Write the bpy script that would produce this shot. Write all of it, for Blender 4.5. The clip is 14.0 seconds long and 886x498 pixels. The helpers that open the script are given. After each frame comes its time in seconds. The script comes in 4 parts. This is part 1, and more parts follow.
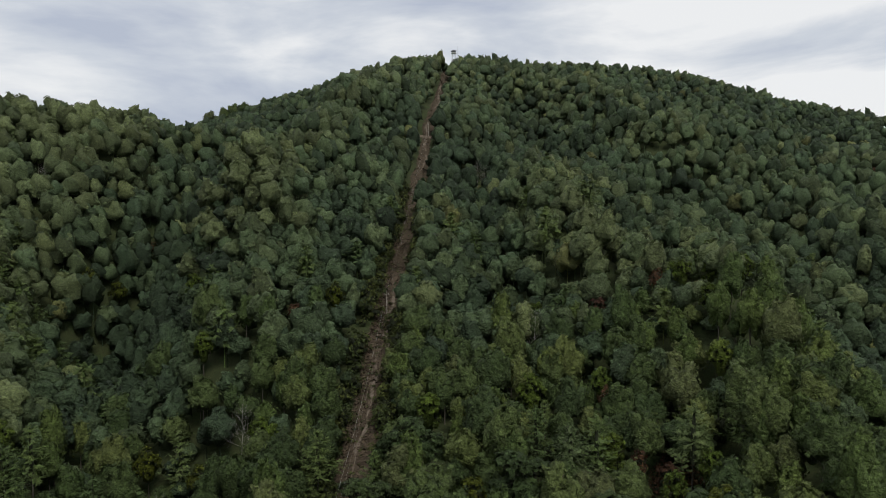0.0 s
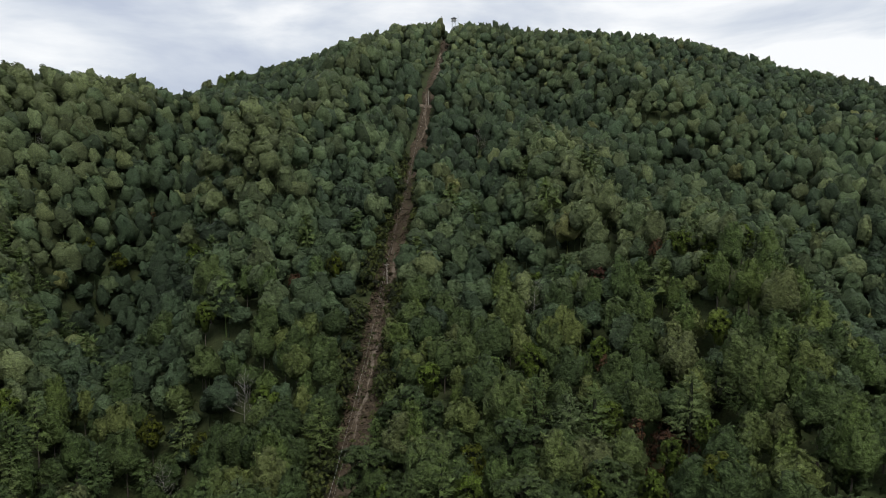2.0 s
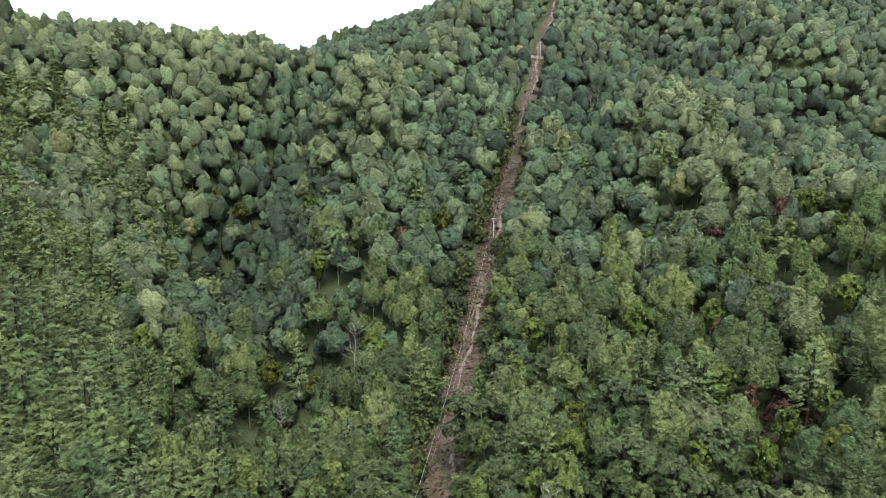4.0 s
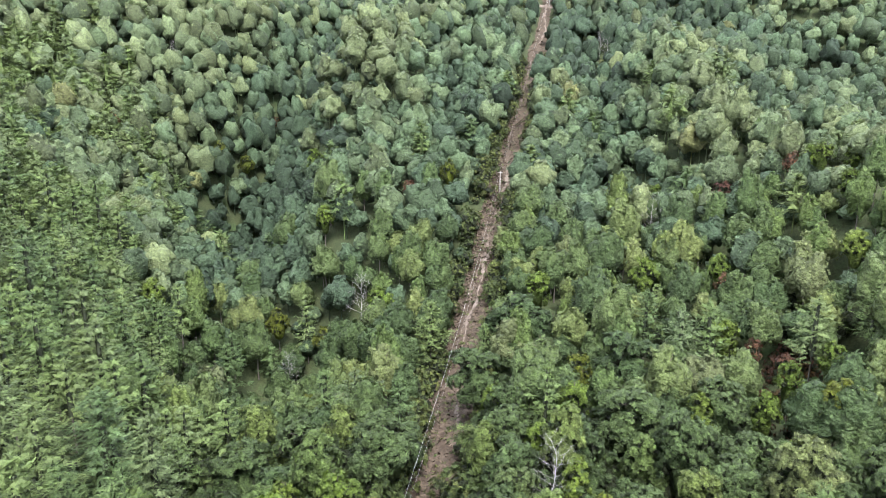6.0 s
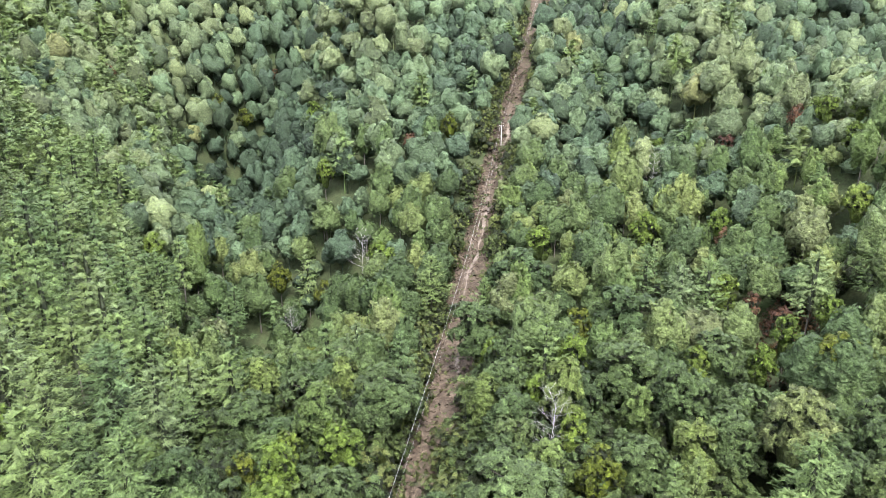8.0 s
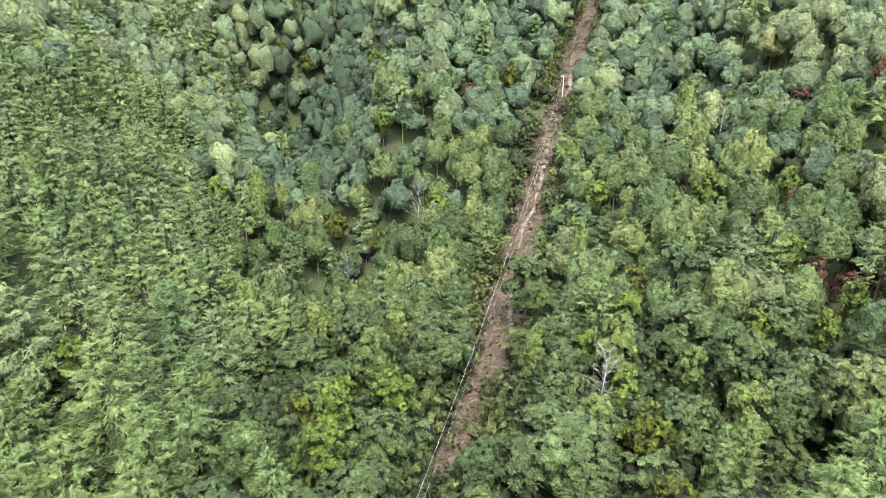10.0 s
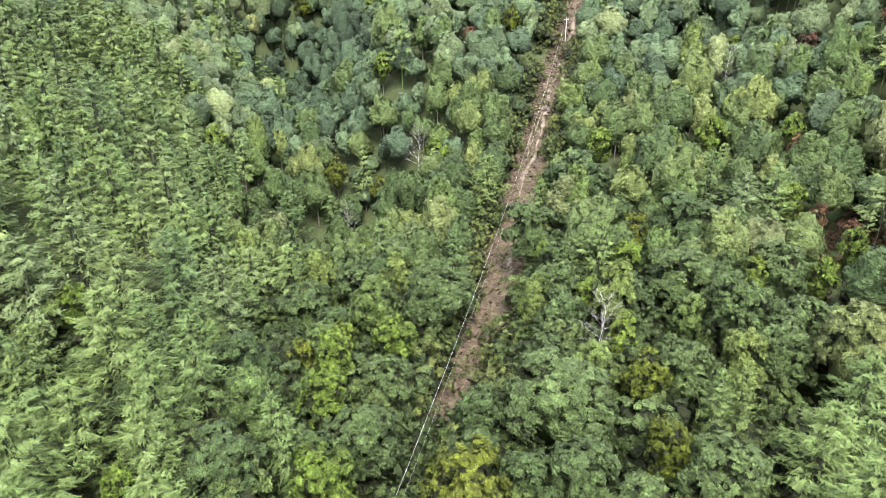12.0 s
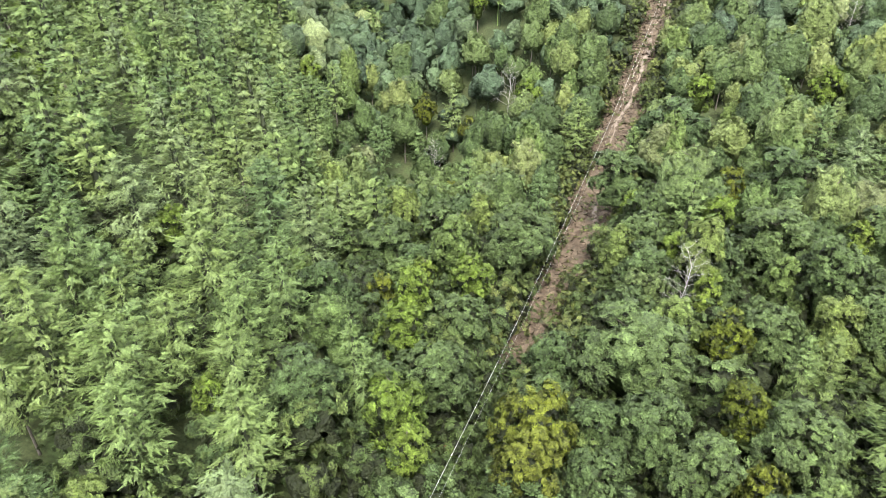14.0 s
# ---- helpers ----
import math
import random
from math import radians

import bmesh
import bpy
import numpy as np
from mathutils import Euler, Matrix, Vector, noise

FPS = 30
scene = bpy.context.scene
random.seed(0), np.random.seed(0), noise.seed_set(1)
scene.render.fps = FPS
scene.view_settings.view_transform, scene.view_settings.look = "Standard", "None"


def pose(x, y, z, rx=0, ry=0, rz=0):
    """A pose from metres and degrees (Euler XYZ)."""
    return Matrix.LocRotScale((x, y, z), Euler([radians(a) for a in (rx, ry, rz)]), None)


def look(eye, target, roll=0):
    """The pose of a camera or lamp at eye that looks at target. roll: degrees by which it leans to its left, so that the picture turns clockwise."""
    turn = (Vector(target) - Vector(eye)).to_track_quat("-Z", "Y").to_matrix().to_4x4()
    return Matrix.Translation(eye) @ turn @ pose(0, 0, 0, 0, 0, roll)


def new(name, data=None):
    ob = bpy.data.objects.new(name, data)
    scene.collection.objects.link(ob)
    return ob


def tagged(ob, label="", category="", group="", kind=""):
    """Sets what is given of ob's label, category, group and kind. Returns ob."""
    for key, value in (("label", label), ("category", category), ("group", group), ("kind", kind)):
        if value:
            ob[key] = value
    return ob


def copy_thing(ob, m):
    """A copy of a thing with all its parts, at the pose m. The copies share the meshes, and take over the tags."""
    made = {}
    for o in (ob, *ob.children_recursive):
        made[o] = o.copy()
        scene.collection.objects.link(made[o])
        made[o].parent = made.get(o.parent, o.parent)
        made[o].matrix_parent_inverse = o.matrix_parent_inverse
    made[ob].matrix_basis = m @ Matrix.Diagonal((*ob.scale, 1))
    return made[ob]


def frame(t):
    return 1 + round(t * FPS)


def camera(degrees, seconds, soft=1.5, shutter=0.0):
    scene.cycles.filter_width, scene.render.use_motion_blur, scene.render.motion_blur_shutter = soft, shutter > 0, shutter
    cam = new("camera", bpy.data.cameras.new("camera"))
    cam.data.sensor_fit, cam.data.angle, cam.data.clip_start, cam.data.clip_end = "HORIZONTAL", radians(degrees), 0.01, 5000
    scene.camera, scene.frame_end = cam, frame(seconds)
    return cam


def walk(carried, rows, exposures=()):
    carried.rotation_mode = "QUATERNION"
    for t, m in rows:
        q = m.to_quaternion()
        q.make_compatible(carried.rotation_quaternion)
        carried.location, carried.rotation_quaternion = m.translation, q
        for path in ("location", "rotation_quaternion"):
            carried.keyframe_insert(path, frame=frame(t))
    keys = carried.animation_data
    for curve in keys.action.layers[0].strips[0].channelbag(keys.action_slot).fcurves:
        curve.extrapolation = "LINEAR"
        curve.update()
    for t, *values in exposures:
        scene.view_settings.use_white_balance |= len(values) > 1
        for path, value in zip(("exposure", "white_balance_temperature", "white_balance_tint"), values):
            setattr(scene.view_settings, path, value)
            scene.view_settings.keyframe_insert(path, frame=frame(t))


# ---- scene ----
cam = camera(66.1, 14.0, soft=0.65, shutter=0.3)
rows = []
for t, yaw, pitch in (
    (0.0, 0, -4.04), (0.5, 0, -4.48), (1.0, 0, -4.75), (1.5, 0, -5.63), (2.0, 0, -6.54), (2.5, 0, -7.49),
    (3.0, 0.0, -8.44), (3.5, 3.71, -9.42), (3.7, 6.72, -9.8), (4.2, 9.4, -10.75), (5.8, 9.56, -13.8), (6.0, 9.57, -14.23),
    (6.5, 9.59, -15.2), (7.0, 9.61, -16.13), (7.5, 9.62, -17.09), (8.0, 9.63, -18.08), (8.5, 10.41, -19.11),
    (8.7, 11.8, -19.5), (9.3, 14.4, -20.7), (10.8, 14.57, -23.85), (11.0, 14.58, -24.28), (11.5, 14.6, -25.4),
    (12.0, 14.61, -26.54), (12.5, 14.64, -27.73), (13.0, 15.47, -28.93), (13.2, 17.4, -29.4), (13.5, 21.21, -30.21), (14.0, 22.48, -31.46),
):
    rows.append((t, pose(0, 0, 80, 90 + pitch, 0, yaw)))
walk(cam, rows, exposures=(
    (0.0, -0.14, 6400, 10), (2.0, 0.06, 6350, 10), (3.0, 0.58, 6150, 11), (3.7, 1.40, 6000, 14), (5.8, 2.36, 5800, 18),
    (8.0, 2.65, 5900, 18), (11.0, 2.70, 6150, 15), (14.0, 2.77, 6300, 13),
))

# ---- light: bright broken overcast, sun veiled by cloud ----
world = bpy.data.worlds.new("world")
scene.world = world
world.use_nodes = True
wt = world.node_tree
wt.nodes.clear()


def link(tree, a, b):
    tree.links.new(a, b)


SUN_AZ, SUN_EL = radians(158), radians(57)      # azimuth clockwise from +y
sky = wt.nodes.new("ShaderNodeTexSky")
sky.sky_type, sky.sun_disc, sky.sun_elevation, sky.sun_rotation = "NISHITA", False, SUN_EL, SUN_AZ
coord = wt.nodes.new("ShaderNodeTexCoord")
stretch = wt.nodes.new("ShaderNodeMapping")
stretch.inputs["Scale"].default_value = (1.0, 1.0, 3.6)
stretch.inputs["Location"].default_value = (2.3, 0.4, 0.3)
link(wt, coord.outputs["Generated"], stretch.inputs["Vector"])
puffs = wt.nodes.new("ShaderNodeTexNoise")
puffs.inputs["Scale"].default_value, puffs.inputs["Detail"].default_value, puffs.inputs["Roughness"].default_value = 2.6, 9.0, 0.52
puffs.inputs["Distortion"].default_value = 0.35
link(wt, stretch.outputs["Vector"], puffs.inputs["Vector"])
tone = wt.nodes.new("ShaderNodeValToRGB")
tone.color_ramp.elements[0].position, tone.color_ramp.elements[0].color = 0.36, (0.60, 0.65, 0.76, 1)
tone.color_ramp.elements[1].position, tone.color_ramp.elements[1].color = 0.57, (1.09, 1.09, 1.08, 1)
mid = tone.color_ramp.elements.new(0.455)
mid.color = (0.78, 0.82, 0.88, 1)
link(wt, puffs.outputs["Fac"], tone.inputs["Fac"])
lift = wt.nodes.new("ShaderNodeVectorMath")
lift.operation = "SCALE"
lift.inputs["Scale"].default_value = 9.0
link(wt, tone.outputs["Color"], lift.inputs[0])
blend = wt.nodes.new("ShaderNodeMixRGB")
blend.inputs["Fac"].default_value = 0.93
link(wt, sky.outputs["Color"], blend.inputs["Color1"])
link(wt, lift.outputs["Vector"], blend.inputs["Color2"])
back = wt.nodes.new("ShaderNodeBackground")
back.inputs["Strength"].default_value = 0.1
link(wt, blend.outputs["Color"], back.inputs["Color"])
outw = wt.nodes.new("ShaderNodeOutputWorld")
link(wt, back.outputs["Background"], outw.inputs["Surface"])

lamp = bpy.data.lights.new("sun", "SUN")
lamp.energy, lamp.angle, lamp.color = 2.0, radians(20), (1.0, 0.95, 0.86)
sun = new("sun", lamp)
sun_dir = Vector((math.sin(SUN_AZ) * math.cos(SUN_EL), math.cos(SUN_AZ) * math.cos(SUN_EL), math.sin(SUN_EL)))
sun.matrix_world = look(sun_dir * 900, (0, 0, 0))


# ---- materials ----
def shader(name):
    m = bpy.data.materials.new(name)
    m.use_nodes = True
    nt = m.node_tree
    nt.nodes.clear()
    out = nt.nodes.new("ShaderNodeOutputMaterial")
    return m, nt, out


def ramp(nt, stops, source):
    node = nt.nodes.new("ShaderNodeValToRGB")
    el = node.color_ramp.elements
    while len(el) < len(stops):
        el.new(0.5)
    for e, (p, c) in zip(el, stops):
        e.position, e.color = p, (*c, 1)
    nt.links.new(source, node.inputs["Fac"])
    return node.outputs["Color"]


def noise_tex(nt, scale, detail=4.0, rough=0.55, vector=None):
    node = nt.nodes.new("ShaderNodeTexNoise")
    node.inputs["Scale"].default_value, node.inputs["Detail"].default_value, node.inputs["Roughness"].default_value = scale, detail, rough
    if vector is not None:
        nt.links.new(vector, node.inputs["Vector"])
    return node.outputs["Fac"]


def scaled(nt, value, lo, hi, src=(0.0, 1.0)):
    node = nt.nodes.new("ShaderNodeMapRange")
    node.inputs["From Min"].default_value, node.inputs["From Max"].default_value = src
    node.inputs["To Min"].default_value, node.inputs["To Max"].default_value = lo, hi
    nt.links.new(value, node.inputs["Value"])
    return node.outputs["Result"]


def times(nt, colour, value):
    node = nt.nodes.new("ShaderNodeVectorMath")
    node.operation = "SCALE"
    nt.links.new(colour, node.inputs[0])
    nt.links.new(value, node.inputs["Scale"])
    return node.outputs["Vector"]


def sum_of(nt, op, a, b):
    node = nt.nodes.new("ShaderNodeMath")
    node.operation = op
    for slot, value in zip(node.inputs, (a, b)):
        if isinstance(value, (int, float)):
            slot.default_value = value
        else:
            nt.links.new(value, slot)
    return node.outputs["Value"]


def foliage(name, stops, per_tree=False, spread=(0.60, 1.40), thin=0.20, needles=False, leaf_cells=6.2, twigs=True):
    """Leaves: a tone for each tree (its own object's, or the joined woods' tree by tree), another for each spray.
    A spray is cut into single leaves, or into needles along its rib; masses with UV past 1.5 stay whole, and those past
    2.5 are inner twigs with the crown's shade painted into their colour."""
    m, nt, out = shader(name)
    if per_tree:
        src = nt.nodes.new("ShaderNodeAttribute")
        src.attribute_name = "tree_tone"
        src = src.outputs["Fac"]
    else:
        src = nt.nodes.new("ShaderNodeObjectInfo").outputs["Random"]
    base = ramp(nt, stops, src)
    geo = nt.nodes.new("ShaderNodeNewGeometry")
    island = geo.outputs["Random Per Island"]
    base = times(nt, base, scaled(nt, island, *spread))
    base = times(nt, base, scaled(nt, noise_tex(nt, 3.2, 3.0, 0.7, geo.outputs["Position"]), 0.52, 1.48, (0.32, 0.68)))
    uv = nt.nodes.new("ShaderNodeUVMap")
    uv.uv_map = "spray"
    xyz = nt.nodes.new("ShaderNodeSeparateXYZ")
    nt.links.new(uv.outputs["UV"], xyz.inputs["Vector"])
    if needles:
        aside = sum_of(nt, "MULTIPLY", sum_of(nt, "ABSOLUTE", sum_of(nt, "SUBTRACT", xyz.outputs["X"], 0.5), 0), 2.0)
        along = xyz.outputs["Y"]
        comb = sum_of(nt, "SUBTRACT", sum_of(nt, "MULTIPLY", along, 6.0), sum_of(nt, "MULTIPLY", aside, 2.3))
        comb = sum_of(nt, "ADD", comb, sum_of(nt, "MULTIPLY", noise_tex(nt, 2.5, 2.0, 0.6, geo.outputs["Position"]), 1.3))
        gap = sum_of(nt, "GREATER_THAN", sum_of(nt, "FRACT", sum_of(nt, "ADD", comb, 10.0), 0), 0.56)
        past = sum_of(nt, "GREATER_THAN", sum_of(nt, "ADD", aside, sum_of(nt, "MULTIPLY", along, 0.9)), 1.10)
        cut = sum_of(nt, "MAXIMUM", gap, past)
    else:
        shift = nt.nodes.new("ShaderNodeVectorMath")
        shift.operation = "ADD"
        grid = nt.nodes.new("ShaderNodeVectorMath")
        grid.operation = "SCALE"
        nt.links.new(uv.outputs["UV"], grid.inputs[0])
        grid.inputs["Scale"].default_value = leaf_cells
        nt.links.new(grid.outputs["Vector"], shift.inputs[0])
        seed = nt.nodes.new("ShaderNodeCombineXYZ")
        nt.links.new(sum_of(nt, "MULTIPLY", island, 173.0), seed.inputs["X"])
        nt.links.new(seed.outputs["Vector"], shift.inputs[1])
        cells = nt.nodes.new("ShaderNodeTexVoronoi")
        cells.voronoi_dimensions = "2D"
        cells.inputs["Scale"].default_value = 1.0
        nt.links.new(shift.outputs["Vector"], cells.inputs["Vector"])
        reach = nt.nodes.new("ShaderNodeVectorMath")
        reach.operation = "DISTANCE"
        reach.inputs[1].default_value = (0.5, 0.5, 0)
        nt.links.new(uv.outputs["UV"], reach.inputs[0])
        # leaves stand closer at the middle of a spray than at its rim
        cut = sum_of(nt, "GREATER_THAN", sum_of(nt, "ADD", cells.outputs["Distance"], sum_of(nt, "MULTIPLY", reach.outputs["Value"], 0.55)), 0.72)
        tint = nt.nodes.new("ShaderNodeSeparateXYZ")
        nt.links.new(cells.outputs["Color"], tint.inputs["Vector"])
        base = times(nt, base, scaled(nt, tint.outputs["X"], 0.86, 1.14))
    # shade inside the crown painted in: inner masses go near-black green
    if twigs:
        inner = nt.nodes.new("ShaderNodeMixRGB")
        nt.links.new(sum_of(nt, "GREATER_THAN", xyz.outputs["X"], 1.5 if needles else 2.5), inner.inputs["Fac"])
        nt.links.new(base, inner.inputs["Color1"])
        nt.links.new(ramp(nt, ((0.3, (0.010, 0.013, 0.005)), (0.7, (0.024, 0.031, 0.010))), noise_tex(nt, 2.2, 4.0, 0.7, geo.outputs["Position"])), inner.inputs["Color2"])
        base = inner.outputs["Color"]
    cut = sum_of(nt, "MULTIPLY", cut, sum_of(nt, "LESS_THAN", xyz.outputs["X"], 1.5))
    leaf = nt.nodes.new("ShaderNodeBsdfPrincipled")
    leaf.inputs["Roughness"].default_value = 0.6
    if not needles:
        base = times(nt, base, scaled(nt, noise_tex(nt, 0.9, 3.0, 0.6, geo.outputs["Position"]), 0.66, 1.34, (0.32, 0.68)))
        bump = nt.nodes.new("ShaderNodeBump")
        bump.inputs["Strength"].default_value, bump.inputs["Distance"].default_value = 1.0, 1.9
        nt.links.new(noise_tex(nt, 1.1, 3.0, 0.6, geo.outputs["Position"]), bump.inputs["Height"])
        nt.links.new(bump.outputs["Normal"], leaf.inputs["Normal"])
    leaf.inputs["Specular IOR Level"].default_value = 0.22
    nt.links.new(base, leaf.inputs["Base Color"])
    glow = nt.nodes.new("ShaderNodeBsdfTranslucent")
    nt.links.new(base, glow.inputs["Color"])
    mix = nt.nodes.new("ShaderNodeMixShader")
    mix.inputs["Fac"].default_value = thin
    nt.links.new(leaf.outputs["BSDF"], mix.inputs[1])
    nt.links.new(glow.outputs["BSDF"], mix.inputs[2])
    holes = nt.nodes.new("ShaderNodeMixShader")
    nt.links.new(cut, holes.inputs["Fac"])
    nt.links.new(mix.outputs["Shader"], holes.inputs[1])
    nt.links.new(nt.nodes.new("ShaderNodeBsdfTransparent").outputs["BSDF"], holes.inputs[2])
    nt.links.new(holes.outputs["Shader"], out.inputs["Surface"])
    return m


def earthy(name, stops, scales, rough=0.95, bump=0.3, wide=None):
    """Bark, soil, brush: two scales of noise through a ramp, with relief."""
    m, nt, out = shader(name)
    pos = nt.nodes.new("ShaderNodeNewGeometry").outputs["Position"]
    vec = pos
    if wide:
        mp = nt.nodes.new("ShaderNodeMapping")
        mp.inputs["Scale"].default_value = wide
        nt.links.new(pos, mp.inputs["Vector"])
        vec = mp.outputs["Vector"]
    coarse, fine = noise_tex(nt, scales[0], 5.0, 0.6, vec), noise_tex(nt, scales[1], 4.0, 0.65, vec)
    base = ramp(nt, stops, scaled(nt, coarse, 0.0, 1.0, (0.3, 0.7)))
    base = times(nt, base, scaled(nt, fine, 0.5, 1.5, (0.3, 0.7)))
    bs = nt.nodes.new("ShaderNodeBsdfPrincipled")
    bs.inputs["Roughness"].default_value = rough
    bs.inputs["Specular IOR Level"].default_value = 0.2
    nt.links.new(base, bs.inputs["Base Color"])
    bp = nt.nodes.new("ShaderNodeBump")
    bp.inputs["Strength"].default_value, bp.inputs["Distance"].default_value = bump, 0.15
    nt.links.new(fine, bp.inputs["Height"])
    nt.links.new(bp.outputs["Normal"], bs.inputs["Normal"])
    nt.links.new(bs.outputs["BSDF"], out.inputs["Surface"])
    return m


OAK = ((0.0, (0.043, 0.067, 0.023)), (0.3, (0.061, 0.091, 0.028)), (0.6, (0.083, 0.114, 0.036)), (0.85, (0.117, 0.144, 0.040)), (1.0, (0.094, 0.110, 0.048)))
PINE = ((0.0, (0.066, 0.103, 0.036)), (0.4, (0.092, 0.134, 0.039)), (0.75, (0.109, 0.147, 0.043)), (1.0, (0.092, 0.125, 0.057)))
LIME = ((0.0, (0.075, 0.113, 0.015)), (0.6, (0.089, 0.132, 0.018)), (1.0, (0.109, 0.148, 0.022)))
GOLD = ((0.0, (0.060, 0.080, 0.006)), (0.6, (0.076, 0.092, 0.008)), (1.0, (0.086, 0.100, 0.013)))
BEECH = ((0.0, (0.047, 0.075, 0.025)), (0.6, (0.061, 0.090, 0.028)), (1.0, (0.069, 0.101, 0.032)))
POPLAR = ((0.0, (0.062, 0.097, 0.031)), (0.5, (0.083, 0.121, 0.031)), (1.0, (0.114, 0.148, 0.036)))
RUST = ((0.0, (0.120, 0.078, 0.030)), (0.5, (0.098, 0.050, 0.024)), (1.0, (0.080, 0.038, 0.024)))
# the far woods' green is shifted blue: distance haze painted into leaf colour
HAZED_WOODS = ((0.0, (0.040, 0.063, 0.033)), (0.2, (0.053, 0.083, 0.042)), (0.45, (0.075, 0.110, 0.050)), (0.7, (0.102, 0.134, 0.059)), (0.88, (0.125, 0.153, 0.063)), (0.95, (0.147, 0.169, 0.056)), (1.0, (0.137, 0.126, 0.049)))
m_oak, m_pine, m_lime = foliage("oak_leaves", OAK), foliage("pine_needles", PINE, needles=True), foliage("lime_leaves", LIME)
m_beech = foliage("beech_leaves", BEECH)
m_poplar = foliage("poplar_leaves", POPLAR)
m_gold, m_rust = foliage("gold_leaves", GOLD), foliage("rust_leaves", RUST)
m_woods, m_pinewoods = foliage("hazed_woods_leaves", HAZED_WOODS, True, leaf_cells=3.6, twigs=False), foliage("pinewoods_needles", PINE, True, needles=True, twigs=False)
m_thicket = foliage("thicket_leaves", ((0.0, (0.036, 0.056, 0.015)), (0.5, (0.052, 0.076, 0.020)), (1.0, (0.082, 0.106, 0.026))), True)
m_bark = earthy("bark", ((0.0, (0.055, 0.047, 0.036)), (1.0, (0.15, 0.135, 0.11))), (1.2, 9.0), wide=(1, 1, 0.25))
m_dead = earthy("bleached_wood", ((0.0, (0.26, 0.25, 0.23)), (1.0, (0.46, 0.44, 0.41))), (0.8, 7.0), wide=(1, 1, 0.3))
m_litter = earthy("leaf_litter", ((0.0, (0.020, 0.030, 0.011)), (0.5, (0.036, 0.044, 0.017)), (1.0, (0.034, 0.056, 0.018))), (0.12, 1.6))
m_strip = earthy("dry_brush_soil", ((0.0, (0.026, 0.020, 0.013)), (0.35, (0.051, 0.039, 0.025)), (0.65, (0.079, 0.060, 0.041)), (0.8, (0.051, 0.039, 0.025)), (1.0, (0.034, 0.039, 0.018))), (0.22, 2.2), bump=0.8)
m_track = earthy("bare_dirt", ((0.0, (0.089, 0.071, 0.052)), (0.5, (0.136, 0.111, 0.086)), (1.0, (0.182, 0.151, 0.121))), (0.4, 3.0), bump=0.6)
m_brush = earthy("dead_brush", ((0.0, (0.031, 0.021, 0.013)), (0.5, (0.069, 0.051, 0.034)), (1.0, (0.133, 0.105, 0.072))), (0.6, 3.0), bump=0.0)
m_green_brush = foliage("scrub_leaves", ((0.0, (0.046, 0.068, 0.018)), (1.0, (0.092, 0.108, 0.026))), True)

m_rust_low = foliage("undergrowth_leaves", RUST, True)


def plain(name, colour, rough=0.5, metal=0.0):
    m, nt, out = shader(name)
    bs = nt.nodes.new("ShaderNodeBsdfPrincipled")
    bs.inputs["Roughness"].default_value, bs.inputs["Metallic"].default_value = rough, metal
    pos = nt.nodes.new("ShaderNodeNewGeometry").outputs["Position"]
    base = ramp(nt, ((0.0, tuple(c * 0.8 for c in colour)), (1.0, tuple(min(1, c * 1.15) for c in colour))), noise_tex(nt, 3.0, 3.0, 0.6, pos))
    nt.links.new(base, bs.inputs["Base Color"])
    nt.links.new(bs.outputs["BSDF"], out.inputs["Surface"])
    return m


m_wire = plain("weathered_cable", (0.42, 0.42, 0.40), 0.45, 0.0)
m_ball = plain("porcelain", (0.8, 0.8, 0.78), 0.5)
m_pole = earthy("weathered_pole", ((0.0, (0.40, 0.37, 0.33)), (1.0, (0.58, 0.55, 0.50))), (0.8, 6.0), wide=(1, 1, 0.2))
m_steel = plain("galvanised_steel", (0.45, 0.46, 0.47), 0.45, 0.6)
m_cabin = plain("painted_cabin", (0.42, 0.42, 0.40), 0.7)
m_roof = plain("dark_roof", (0.10, 0.10, 0.11), 0.7)


# ---- the ground: a mountain side with spurs and hollows ----
def smooth(a, b, x):
    u = np.clip((x - a) / (b - a), 0, 1)
    return u * u * (3 - 2 * u)

# spurs and hollows: x0, y0, x1, y1, rise, half-width
FOLDS = (
    (-175, 500, -145, 310, -24, 50),    # ravine beside the middle spur
    (-145, 310, -66, 170, -16, 40),
    (-50, 560, -92, 330, 15, 36),       # crest of the middle spur
    (-92, 330, -72, 245, 11, 26),
    (-215, 470, -330, 405, 64, 92),     # left hill
    (-330, 330, -120, 40, 22, 55),      # pine-covered spur
    (52, 385, 96, 225, 17, 36),         # right spur
    (96, 225, 84, 130, 11, 28),
    (150, 410, 185, 250, -20, 44),      # hollow behind it
    (185, 250, 165, 150, -14, 34),
    (14, 455, 24, 265, -13, 18),        # gully beside the cleared strip
)
# what sharpens those folds away from the cleared strip
DEEPER = (
    (-178, 490, -150, 310, -26, 32), (-150, 310, -84, 172, -12, 30), (-84, 172, -52, 110, -10, 26),
    (-62, 560, -104, 330, 20, 36), (-104, 330, -88, 235, 12, 28),
    (-330, 330, -150, 80, 16, 60),
    (88, 372, 104, 310, -22, 24), (104, 310, 117, 268, -20, 24), (117, 268, 136, 196, -20, 24), (92, 216, 98, 150, 6, 18),
    (20, 480, 34, 275, -14, 22), (66, 590, 78, 480, -16, 24), (120, 600, 155, 480, 12, 28),
    (-126, 580, -118, 480, -14, 24),
)


